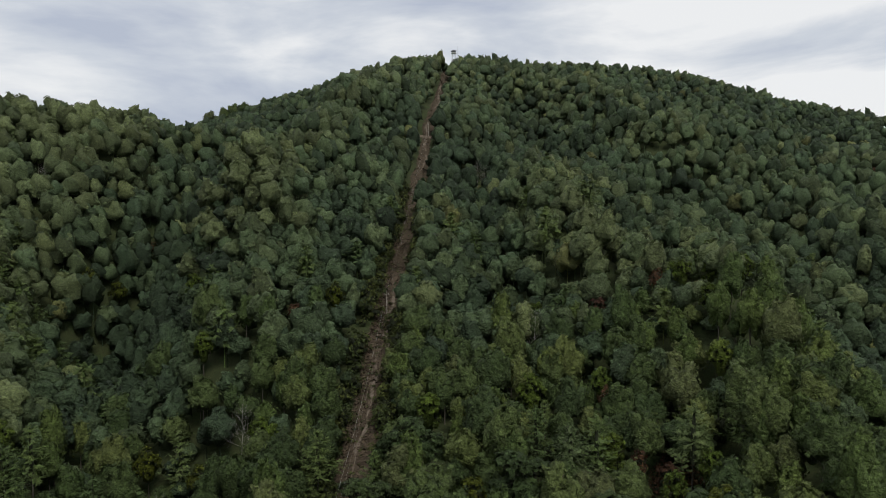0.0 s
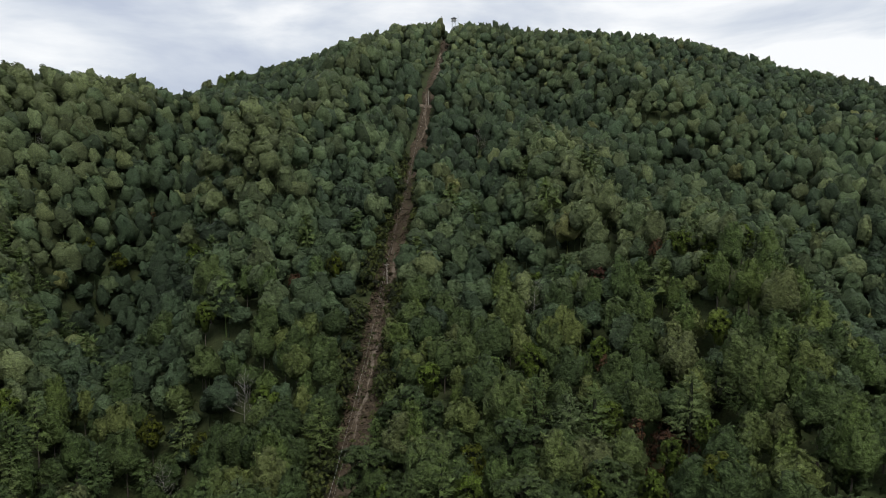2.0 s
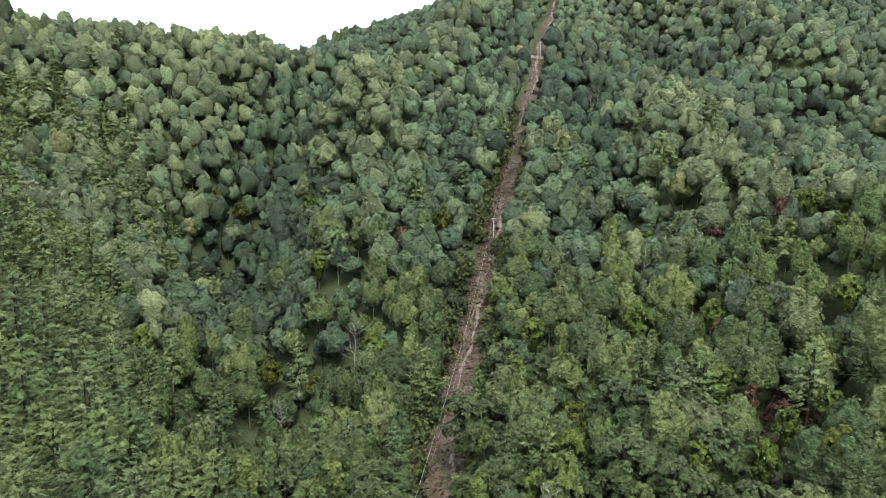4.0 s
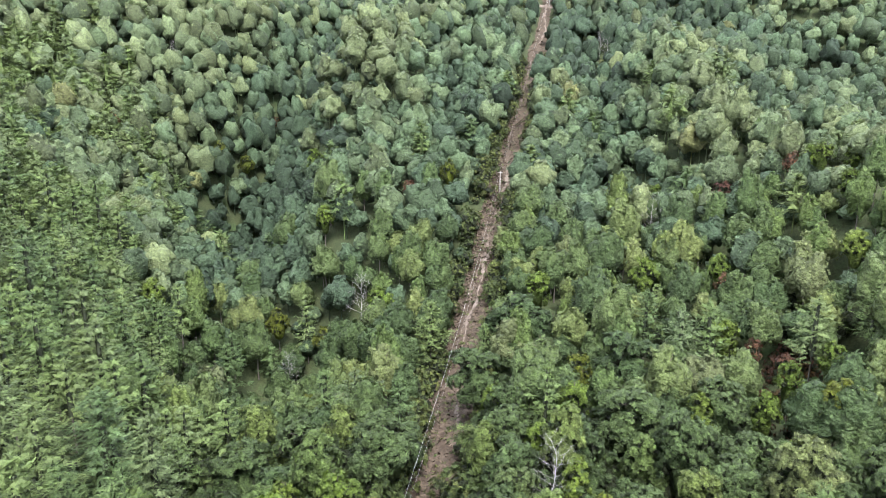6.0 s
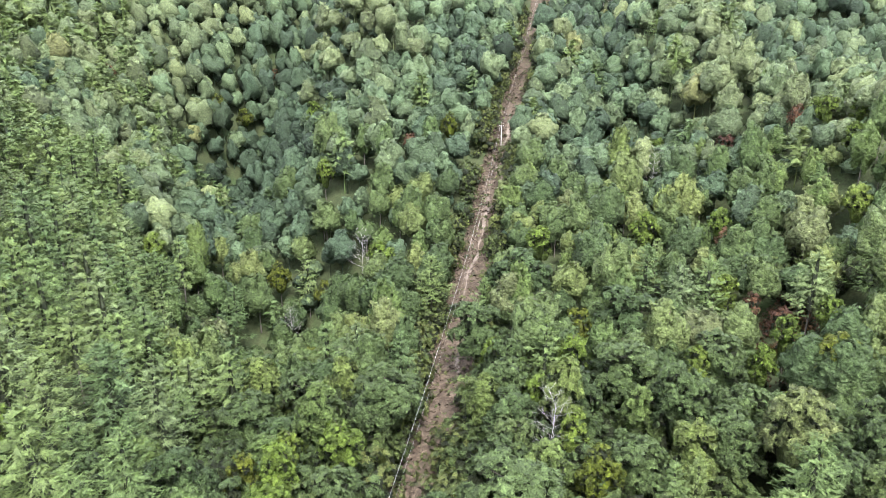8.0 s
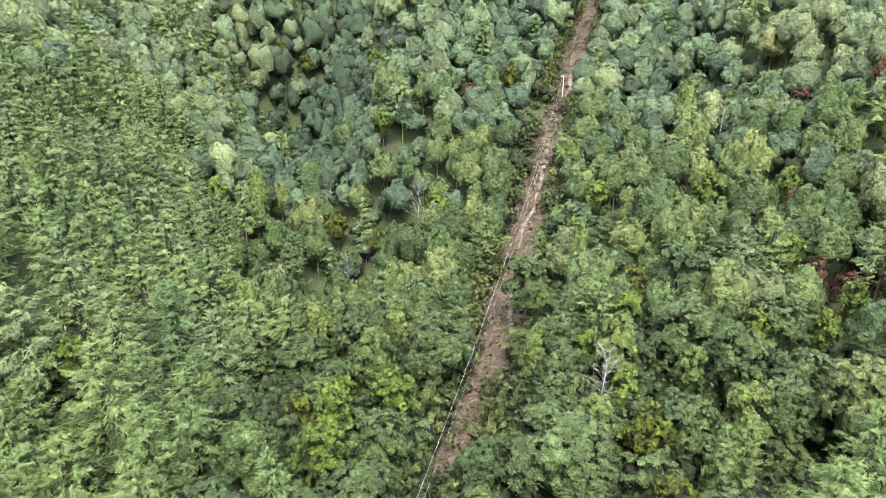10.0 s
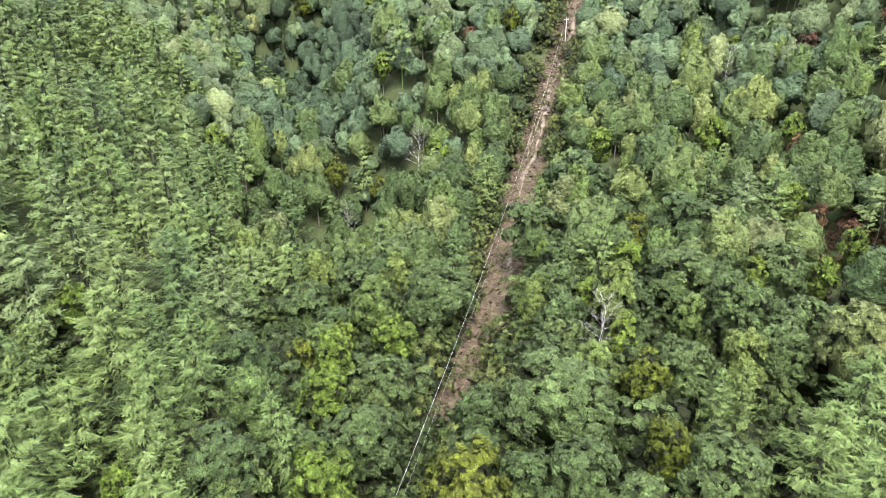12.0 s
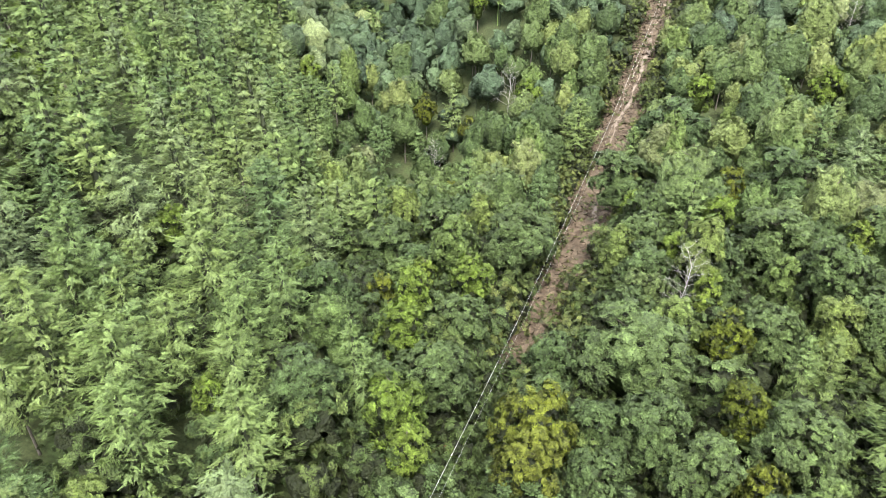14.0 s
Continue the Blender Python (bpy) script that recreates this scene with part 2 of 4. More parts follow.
def folded(x, y, folds):
    z = 0.0
    for x0, y0, x1, y1, h, w in folds:
        dx, dy = x1 - x0, y1 - y0
        u = np.clip(((x - x0) * dx + (y - y0) * dy) / (dx * dx + dy * dy), 0, 1)
        z = z + h * np.exp(-(np.hypot(x - x0 - u * dx, y - y0 - u * dy) / w) ** 2)
    return z


def ground(x, y):
    x, y = np.asarray(x, float), np.asarray(y, float)
    r = np.hypot(x, y)
    a = np.degrees(np.arctan2(-x, np.maximum(y, 1e-6)))
    a = np.where(y > 0, a, np.where(x < 0, 90.0, -90.0))
    z = 3 + (np.interp(r, GR, GZ) - 3) * np.interp(a, SA, SZ) + folded(x, y, FOLDS)
    benches = 2.6 * np.sin(x * 0.052 + 1.6 * np.sin(y * 0.021)) * np.sin(y * 0.043 + 1.3 * np.sin(x * 0.025)) * smooth(230, 330, r) * smooth(660, 560, r)
    return z + (folded(x, y, DEEPER) + benches) * (1 - np.exp(-((x - strip_mid(y)) / 30) ** 2))


def softtab(px, pz, grid, wid):
    v = np.interp(grid, px, pz); k = np.exp(-np.linspace(-2, 2, 2*wid+1) ** 2); k /= k.sum()
    return np.convolve(np.pad(v, wid, mode='edge'), k, 'valid')
GR = np.arange(0, 6001, 5.0)
GZ = softtab((0, 120, 150, 220, 270, 350, 480, 700, 760, 1100, 2000, 6000), (2, 3, 5, 16, 34, 62, 106, 212, 200, 60, 10, 0), GR, 6)
SA = np.arange(-180, 181, 1.0)
SZ = softtab((-180, -90, -60, -34, -27, -20, -14, 0, 5, 12, 17, 21, 28, 40, 90, 180), (0.1, .2, .42, .65, .75, .90, .965, 1.01, .99, .84, .735, .635, .5, .45, .2, .1), SA, 4)


# the strip cleared for the power line, as it runs up the slope: y and its middle x
STRIP_Y = np.arange(-60, 741, 4.0)
STRIP_X = softtab((-60, 40, 110, 190, 250, 330, 400, 525, 655, 740), (-23, -23, -21.5, -24.5, -24, -19.5, -17, -12, 0, 9), STRIP_Y, 8)


def strip_mid(y):
    return np.interp(y, STRIP_Y, STRIP_X)


def strip_half(y):
    return 4.3 + 1.0 * smooth(430, 200, y) + 0.7 * np.sin(y * 0.047) + 0.5 * np.sin(y * 0.13 + 1) - 1.0 * smooth(640, 700, y)


def sheet(name, xs, ys, zs, material, smooth_faces=True):
    """A grid mesh from three arrays of one shape."""
    n, k = xs.shape
    me = bpy.data.meshes.new(name)
    ii = np.arange(n * k).reshape(n, k)
    quads = np.stack([ii[:-1, :-1], ii[:-1, 1:], ii[1:, 1:], ii[1:, :-1]], -1).reshape(-1, 4)
    return mesh_object(name, np.stack([xs, ys, zs], -1).reshape(-1, 3), quads, material, smooth_faces)


def fill_mesh(name, verts, quads, material, smooth_faces=True, normals=None, tone=None):
    me = bpy.data.meshes.new(name)
    nv, nq, side = len(verts), len(quads), quads.shape[1]
    me.vertices.add(nv)
    me.vertices.foreach_set("co", np.ascontiguousarray(verts, np.float32).ravel())
    me.loops.add(nq * side)
    me.loops.foreach_set("vertex_index", np.ascontiguousarray(quads, np.int32).ravel())
    me.polygons.add(nq)
    me.polygons.foreach_set("loop_start", np.arange(0, nq * side, side, dtype=np.int32))
    me.polygons.foreach_set("use_smooth", np.full(nq, smooth_faces))
    me.update(calc_edges=True)
    if tone is not None:
        at = me.attributes.new("tree_tone", "FLOAT", "FACE")
        at.data.foreach_set("value", np.ascontiguousarray(tone, np.float32))
    if side == 4 and material.node_tree.nodes.get("UV Map"):
        # a blade uses its four corners alone; billowing masses and the shade-dark inner lobes share theirs
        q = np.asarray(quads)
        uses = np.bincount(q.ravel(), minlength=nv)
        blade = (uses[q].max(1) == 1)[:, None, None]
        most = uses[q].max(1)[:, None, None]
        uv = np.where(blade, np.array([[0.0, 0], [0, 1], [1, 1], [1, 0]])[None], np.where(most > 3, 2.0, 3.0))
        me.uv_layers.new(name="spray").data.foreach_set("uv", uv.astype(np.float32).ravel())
    if normals is not None:
        me.normals_split_custom_set_from_vertices(normals.astype(np.float32))
    me.materials.append(material)
    return me


def mesh_object(name, verts, quads, material, smooth_faces=True):
    return new(name, fill_mesh(name, np.asarray(verts), np.asarray(quads), material, smooth_faces))


def stretched(lo, hi, step, far):
    mids = np.arange(lo, hi + 1, step)
    out, d = [], step
    while (out[-1] if out else 0) < far:
        d *= 1.35
        out.append((out[-1] if out else 0) + d)
    out = np.array(out)
    return np.concatenate([(lo - out)[::-1], mids, hi + out])


gx, gy = np.meshgrid(stretched(-520, 520, 8.0, 4200), stretched(-80, 800, 8.0, 4200))
rough = 0.6 * np.sin(gx * 0.21 + 2 * np.sin(gy * 0.07)) * np.sin(gy * 0.17 + np.sin(gx * 0.05)) * smooth(7, 16, np.abs(gx - strip_mid(gy)))
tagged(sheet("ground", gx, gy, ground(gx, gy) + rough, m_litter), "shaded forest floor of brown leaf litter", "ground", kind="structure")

# ---- the cleared strip ----
sy = np.arange(78, 706, 2.5)
across = np.linspace(-1, 1, 13)
hx = strip_half(sy)[:, None]
ragged = 1 + 0.10 * np.sin(sy * 0.9)[:, None] + 0.08 * np.sin(sy * 2.3 + 1)[:, None]
px_ = strip_mid(sy)[:, None] + hx * (1 + 0.12 * smooth(300, 450, sy))[:, None] * ragged * across[None, :]
py_ = np.repeat(sy[:, None], 13, 1)
lump = 0.10 * np.sin(px_ * 2.1 + py_ * 0.6) * np.sin(py_ * 1.3 - px_ * 0.7)
tagged(sheet("cleared_strip", px_, py_, ground(px_, py_) + 0.22 + lump - 0.4 * np.abs(across[None, :]) ** 6, m_strip),
       "brown cleared strip of cut brush and bare soil", "clearing", kind="structure")


def track_x(y):
    return strip_mid(y) + 1.1 + 1.5 * np.sin(y * 0.055 + 0.4) + 0.7 * np.sin(y * 0.16) + 0.35 * np.sin(y * 0.41)


def track(name, y0, y1, shift, width, label):
    ty = np.arange(y0, y1, 1.2)
    w = width * np.maximum(0.12, 0.62 + 0.45 * np.sin(ty * 0.23 + shift(ty)) + 0.32 * np.sin(ty * 0.71 + 2) + 0.22 * np.sin(ty * 1.9)) * smooth(0, 8, ty - y0) * smooth(0, 8, y1 - ty) + 0.05
    u = np.linspace(-1, 1, 5)
    tx = (track_x(ty) + shift(ty))[:, None] + w[:, None] * u[None, :]
    tyy = np.repeat(ty[:, None], 5, 1)
    lum = 0.10 * np.sin(tx * 2.1 + tyy * 0.6) * np.sin(tyy * 1.3 - tx * 0.7)
    tagged(sheet(name, tx, tyy, ground(tx, tyy) + 0.30 + lum - 0.05 * np.abs(u)[None, :], m_track), label, "dirt track", kind="structure")


track("dirt_track", 138, 300, lambda y: 0 * y, 0.62, "pale worn dirt track winding up the clearing")
track("dirt_track", 205, 262, lambda y: -2.0 + 0.8 * np.sin(y * 0.2), 0.5, "pale washed-out gully beside the dirt track")
track("dirt_track", 455, 545, lambda y: -1.2 + 0 * y, 0.8, "pale bare dirt beside the utility pole")
cx, cy = np.meshgrid(np.linspace(-17.5, -8.0, 14), np.linspace(514.5, 518.5, 6))
tagged(sheet("dirt_crossing", cx, cy + 0.25 * (cx + 12), ground(cx, cy + 0.25 * (cx + 12)) + 0.34 + 0.06 * np.sin(cx * 2.3), m_track), "pale bare dirt crossing at the foot of a pole", "dirt track", kind="structure")
track("dirt_track", 575, 655, lambda y: -1.5 + 0 * y, 0.9, "pale bare soil near the summit")


# ---- parts of trees ----
rng = np.random.default_rng(7)


def unit(v):
    return v / np.maximum(np.linalg.norm(v, axis=-1, keepdims=True), 1e-9)


def sprays(c, n, along, length, width, gen):
    """Leaf sprays: a four-cornered bent blade at each centre c, facing n, pointing along; its tip hangs."""
    u = unit(along - (along * n).sum(-1, keepdims=True) * n + 1e-6)
    s = np.cross(n, u)
    length, width = length[:, None], width[:, None]
    k = gen.uniform(-0.16, 0.16, (len(c), 1))
    a = c - u * length * 0.5 - s * width * 0.5 - n * length * 0.06
    b = c - u * length * 0.5 + s * width * 0.5 - n * length * k
    d = c + u * length * 0.5 + s * width * 0.5 - n * length * 0.14
    e = c + u * length * 0.5 - s * width * 0.5 + n * length * k
    v = np.stack([a, e, d, b], 1).reshape(-1, 3)
    q = np.arange(len(v)).reshape(-1, 4)
    return v, q


def blob(centre, radii, gen, nu=5, nv=4):
    """A closed, uneven inner mass that keeps the crown from being seen through."""
    th = np.linspace(0, np.pi, nv + 1)
    ph = np.arange(nu) / nu * 2 * np.pi
    v = np.stack([np.sin(th)[:, None] * np.cos(ph), np.sin(th)[:, None] * np.sin(ph), np.repeat(np.cos(th)[:, None], nu, 1)], -1).reshape(-1, 3)
    nrm = v.copy()
    v = v * (1 + gen.uniform(-0.12, 0.12, (len(v), 1))) * radii + centre
    i = np.arange((nv + 1) * nu).reshape(nv + 1, nu)
    j = np.roll(i, -1, 1)
    q = np.stack([i[:-1], i[1:], j[1:], j[:-1]], -1).reshape(-1, 4)
    return v, q, nrm


def joined(bits):
    vs, qs, ns, at = [], [], [], 0
    for v, q, n in bits:
        vs.append(v), qs.append(q + at), ns.append(n)
        at += len(v)
    return np.concatenate(vs), np.concatenate(qs), np.concatenate(ns)


def even_dirs(n, low, gen):
    """n directions spread evenly over a sphere above the height low, turned at random."""
    k = np.arange(n)
    z = 1 - (k + 0.5) / n * (1 - low)
    a = k * 2.39996 + gen.uniform(0, 6.283)
    s = np.sqrt(np.maximum(0, 1 - z * z))
    return np.stack([s * np.cos(a), s * np.sin(a), z], -1)


def lobes_mesh(lc, lr, up, gen, tall, flare, jag):
    """Small rounded lobes: a six-cornered uneven rim and a raised crown, three four-cornered faces each."""
    m = len(lc)
    along = gen.normal(0, 1, (m, 3))
    u = unit(along - (along * up).sum(-1, keepdims=True) * up + 1e-6)
    s = np.cross(up, u)
    ang = (np.arange(6)[None, :] + gen.uniform(-0.25, 0.25, (m, 6))) / 6 * 2 * np.pi
    rr = lr[:, None] * gen.uniform(1 - jag, 1 + jag, (m, 6))
    ca, sa = np.cos(ang), np.sin(ang)
    ring = lc[:, None, :] + (ca * rr)[..., None] * u[:, None, :] + (sa * rr)[..., None] * s[:, None, :] - up[:, None, :] * (lr[:, None] * gen.uniform(0.2, 0.6, (m, 6)))[..., None]
    top = lc + up * (lr * tall * gen.uniform(0.8, 1.25, m))[:, None] + gen.normal(0, 0.12, (m, 3)) * lr[:, None]
    v = np.concatenate([top[:, None, :], ring], 1).reshape(-1, 3)
    o = (np.arange(m) * 7)[:, None, None]
    q = (o + np.array([[0, 1, 2, 3], [0, 3, 4, 5], [0, 5, 6, 1]])[None]).reshape(-1, 4)
    rn = unit(ca[..., None] * u[:, None, :] + sa[..., None] * s[:, None, :] + up[:, None, :] * flare)
    n = np.concatenate([up[:, None, :], rn], 1).reshape(-1, 3)
    return v, q, n


def leafy_crown(seed, radius, height, base, boughs, clumps, leaves, leaf, point=0.0):
    """A broadleaf crown: boughs round the stem, leafy clumps on the boughs, small sprays of leaves on the clumps, dark gaps between.
    point: how far the crown narrows towards its top."""
    gen = np.random.default_rng(seed)
    mid = np.array([0, 0, base + height * 0.42])
    d = even_dirs(boughs, -0.35, gen) + gen.normal(0, 0.13, (boughs, 3))
    d = unit(d)
    axes = np.stack([np.full(boughs, radius), np.full(boughs, radius), np.where(d[:, 2] > 0, 0.58, 0.42) * height], -1)
    narrow = (1 - point * np.clip(d[:, 2], 0, 1))[:, None] * np.array([1, 1, 0]) + np.array([0, 0, 1])
    bc = mid + d * axes * narrow * gen.uniform(0.50, 0.66, (boughs, 1))
    br = radius * 1.30 / math.sqrt(boughs) * gen.uniform(0.82, 1.22, boughs)
    br[0] = max(br[0], radius * 0.34)
    # clumps over the outer side of each bough
    count = np.maximum(2, np.round(clumps * br ** 2 / (br ** 2).sum())).astype(int)
    bi = np.repeat(np.arange(boughs), count)
    out = np.concatenate([unit(even_dirs(c, -0.2, gen) + gen.normal(0, 0.2, (c, 3))) for c in count])
    out = unit(out + 0.6 * d[bi])
    cc = bc[bi] + out * np.array([1, 1, 0.95]) * (br[bi] * gen.uniform(0.76, 1.08, len(bi)))[:, None]
    cr = br[bi] * 1.25 / np.sqrt(count[bi]) * gen.uniform(0.75, 1.3, len(bi))
    cw = unit(out + 0.5 * d[bi] + np.array([0, 0, 0.3]))
    # lobes beneath the sprays, coloured dark for the shade between leaves
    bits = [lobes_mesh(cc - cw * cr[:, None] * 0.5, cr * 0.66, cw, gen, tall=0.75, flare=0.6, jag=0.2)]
    # sprays over each clump
    if leaves:
        li = gen.choice(len(bi), leaves, p=cr ** 2 / (cr ** 2).sum())
        o = unit(gen.normal(0, 1, (leaves, 3)) + cw[li] * 1.1)
        c = cc[li] + o * (cr[li] * gen.uniform(0.74, 1.14, leaves))[:, None]
        n = unit(o * 0.8 + gen.normal(0, 0.34, o.shape) + np.array([0, 0, 0.35]))
        n = n * np.where((n * o).sum(-1, keepdims=True) < 0, -1, 1)
        ln = leaf * gen.uniform(0.65, 1.4, leaves)
        v, q = sprays(c, n, gen.normal(0, 1, o.shape), ln, ln * gen.uniform(0.7, 1.0, leaves), gen)
        whole = unit((c - mid) / np.array([radius, radius, height * 0.5]))
        soft = unit(o * 0.30 + cw[li] * 0.35 + whole * 0.75 + gen.normal(0, 0.10, o.shape))
        bits.append((v, q, np.repeat(soft, 4, 0)))
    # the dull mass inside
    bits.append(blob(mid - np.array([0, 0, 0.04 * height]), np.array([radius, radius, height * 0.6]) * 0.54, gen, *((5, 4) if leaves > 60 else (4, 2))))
    return joined(bits)


def billowed_crown(seed, radius, height, base, nu, nv, lumps, loose, leaf, point=0.0):
    """A broadleaf crown seen from far off: one closed, billowing mass of rounded lumps, with loose sprays about its outline."""
    gen = np.random.default_rng(seed)
    mid = np.array([0, 0, base + height * 0.45])
    th = np.linspace(0.0, np.pi * 0.94, nv + 1)
    ph = (np.arange(nu)[None, :] + 0.5 * (np.arange(nv + 1) % 2)[:, None]) / nu * 2 * np.pi
    d = np.stack([np.sin(th)[:, None] * np.cos(ph), np.sin(th)[:, None] * np.sin(ph), np.repeat(np.cos(th)[:, None], nu, 1)], -1).reshape(-1, 3)
    mids = unit(even_dirs(lumps, -0.75, gen) + gen.normal(0, 0.16, (lumps, 3)))
    far_ = gen.uniform(0.66, 1.18, lumps)
    wide = 2.05 / math.sqrt(lumps)
    ang = np.arccos(np.clip(d @ mids.T, -1, 1)) / wide
    r = 0.42 + (0.55 * np.sqrt(np.maximum(0, 1 - ang ** 2)) * far_).max(1) + gen.normal(0, 0.05, len(d))
    r = r * np.where(d[:, 2] < -0.4, 0.85, 1.0)
    shape = np.array([radius, radius, height * 0.5]) * ((1 - point * np.clip(d[:, 2:], 0, 1)) * np.array([1, 1, 0]) + np.array([0, 0, 1]))
    v = mid + d * r[:, None] * shape
    i = np.arange((nv + 1) * nu).reshape(nv + 1, nu)
    v[i[0]] = v[i[0]].mean(0)
    j = np.roll(i, -1, 1)
    q = np.stack([i[:-1], i[1:], j[1:], j[:-1]], -1).reshape(-1, 4)
    fn = np.cross(v[q[:, 2]] - v[q[:, 0]], v[q[:, 3]] - v[q[:, 1]])
    n = np.zeros_like(v)
    for k in range(4):
        np.add.at(n, q[:, k], fn)
    n[i[0]] = n[i[0]].sum(0)
    bits = [(v, q, unit(n))]
    if loose:
        at = gen.choice(np.nonzero(d[:, 2] > -0.5)[0], loose)
        nn = unit(unit(n)[at] + gen.normal(0, 0.35, (loose, 3)))
        ln = leaf * gen.uniform(0.6, 1.35, loose)
        slide = gen.uniform(0, 1, (loose, 1))
        spot = v[at] * slide + v[np.minimum(at + nu, len(v) - 1)] * (1 - slide)
        w, wq = sprays(spot + unit(n)[at] * gen.uniform(0.1, 0.7, (loose, 1)) + gen.normal(0, 0.3, (loose, 3)), nn, gen.normal(0, 1, (loose, 3)), ln, ln * gen.uniform(0.7, 1.0, loose), gen)
        bits.append((w, wq, np.repeat(unit(unit(n)[at] + d[at] * 0.4 + gen.normal(0, 0.22, (loose, 3))), 4, 0)))
    return joined(bits)


def pine_crown(seed, height, base, reach, step, arms, tufts_, needle, slim):
    """A white pine: whorls of long arms that sweep up at their ends, each a feathery plume of narrow needle sprays, open between the whorls."""
    gen = np.random.default_rng(seed)
    p, a_, w_ = [], [], []
    z = base
    while z < height - 0.5:
        f = (z - base) / (height - base)
        length = reach * (1 - f) ** 0.85 * (0.8 + 0.2 * min(1, f * 4)) + 0.5
        a0 = gen.uniform(0, 6.3)
        for k in range(arms):
            a = a0 + k * 6.283 / arms + gen.normal(0, 0.25)
            L = length * gen.uniform(0.62, 1.2)
            rise = 0.04 + 0.5 * f + gen.normal(0, 0.09)
            n = max(3, int(round(tufts_ * (0.35 + 0.65 * L / reach))))
            way, side = np.array([math.cos(a), math.sin(a), 0]), np.array([-math.sin(a), math.cos(a), 0])
            u = 0.06 + 0.98 * gen.uniform(0, 1, (n, 1)) ** 0.75
            w = gen.uniform(-1, 1, (n, 1))
            up = np.array([0, 0, 1.0])
            p.append(np.array([0, 0, z]) + way * L * u + side * w * L * 0.25 * (1.2 - 0.6 * u) + up * (rise * L * u * u + gen.normal(0, 0.16, (n, 1)) - 0.10 * np.abs(w) * L * 0.5))
            a_.append(way + side * w * 0.75 + up * (0.22 + rise) + gen.normal(0, 0.2, (n, 3)))
            w_.append(np.repeat(way[None], n, 0))
        z += step * gen.uniform(0.8, 1.2)
    ang = np.arange(7) * 0.9
    tip = np.stack([np.cos(ang), np.sin(ang), 0 * ang], -1)
    p.append(tip * 0.25 + np.array([0, 0, height - 0.9]) + np.array([0, 0, 0.16]) * np.arange(7)[:, None])
    a_.append(tip * 0.5 + np.array([0, 0, 1.0])), w_.append(tip)
    p, a_, w_ = np.concatenate(p), unit(np.concatenate(a_)), np.concatenate(w_)
    upz = np.array([0, 0, 1.0])
    n = unit(upz + w_ * 0.2 + gen.normal(0, 0.5, p.shape))
    n = n * np.where(n[:, 2:] < 0, -1, 1)
    ln = needle * gen.uniform(0.65, 1.35, len(p))
    v, q = sprays(p, n, a_, ln, ln * slim * gen.uniform(0.8, 1.3, len(p)), gen)
    bits = [(v, q, np.repeat(unit(upz * 0.7 + w_ * 0.45 + gen.normal(0, 0.2, p.shape)), 4, 0))]
    # the inner twigs: a ragged cone, painted shade-dark in the near pines
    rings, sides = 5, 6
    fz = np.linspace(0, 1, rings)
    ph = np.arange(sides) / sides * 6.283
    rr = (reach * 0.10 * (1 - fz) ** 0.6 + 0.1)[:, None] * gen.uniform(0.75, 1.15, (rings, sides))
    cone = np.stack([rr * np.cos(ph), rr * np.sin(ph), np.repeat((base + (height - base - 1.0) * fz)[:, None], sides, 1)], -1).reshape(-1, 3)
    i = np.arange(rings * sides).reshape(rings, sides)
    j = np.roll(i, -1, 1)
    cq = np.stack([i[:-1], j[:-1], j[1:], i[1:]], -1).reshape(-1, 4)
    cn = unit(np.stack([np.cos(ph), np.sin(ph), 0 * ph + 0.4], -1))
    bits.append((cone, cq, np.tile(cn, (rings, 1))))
    return joined(bits)


def tube(p0, p1, r0, r1, sides=5):
    p0, p1 = np.asarray(p0, float), np.asarray(p1, float)
    w = unit(p1 - p0)
    a = unit(np.cross(w, [0.31, 0.95, 0.11]))
    b = np.cross(w, a)
    ph = np.arange(sides) / sides * 2 * np.pi
    ring = np.cos(ph)[:, None] * a + np.sin(ph)[:, None] * b
    v = np.concatenate([p0 + ring * r0, p1 + ring * r1])
    i = np.arange(sides)
    j = (i + 1) % sides
    return v, np.stack([i, j, j + sides, i + sides], -1), np.concatenate([ring, ring])


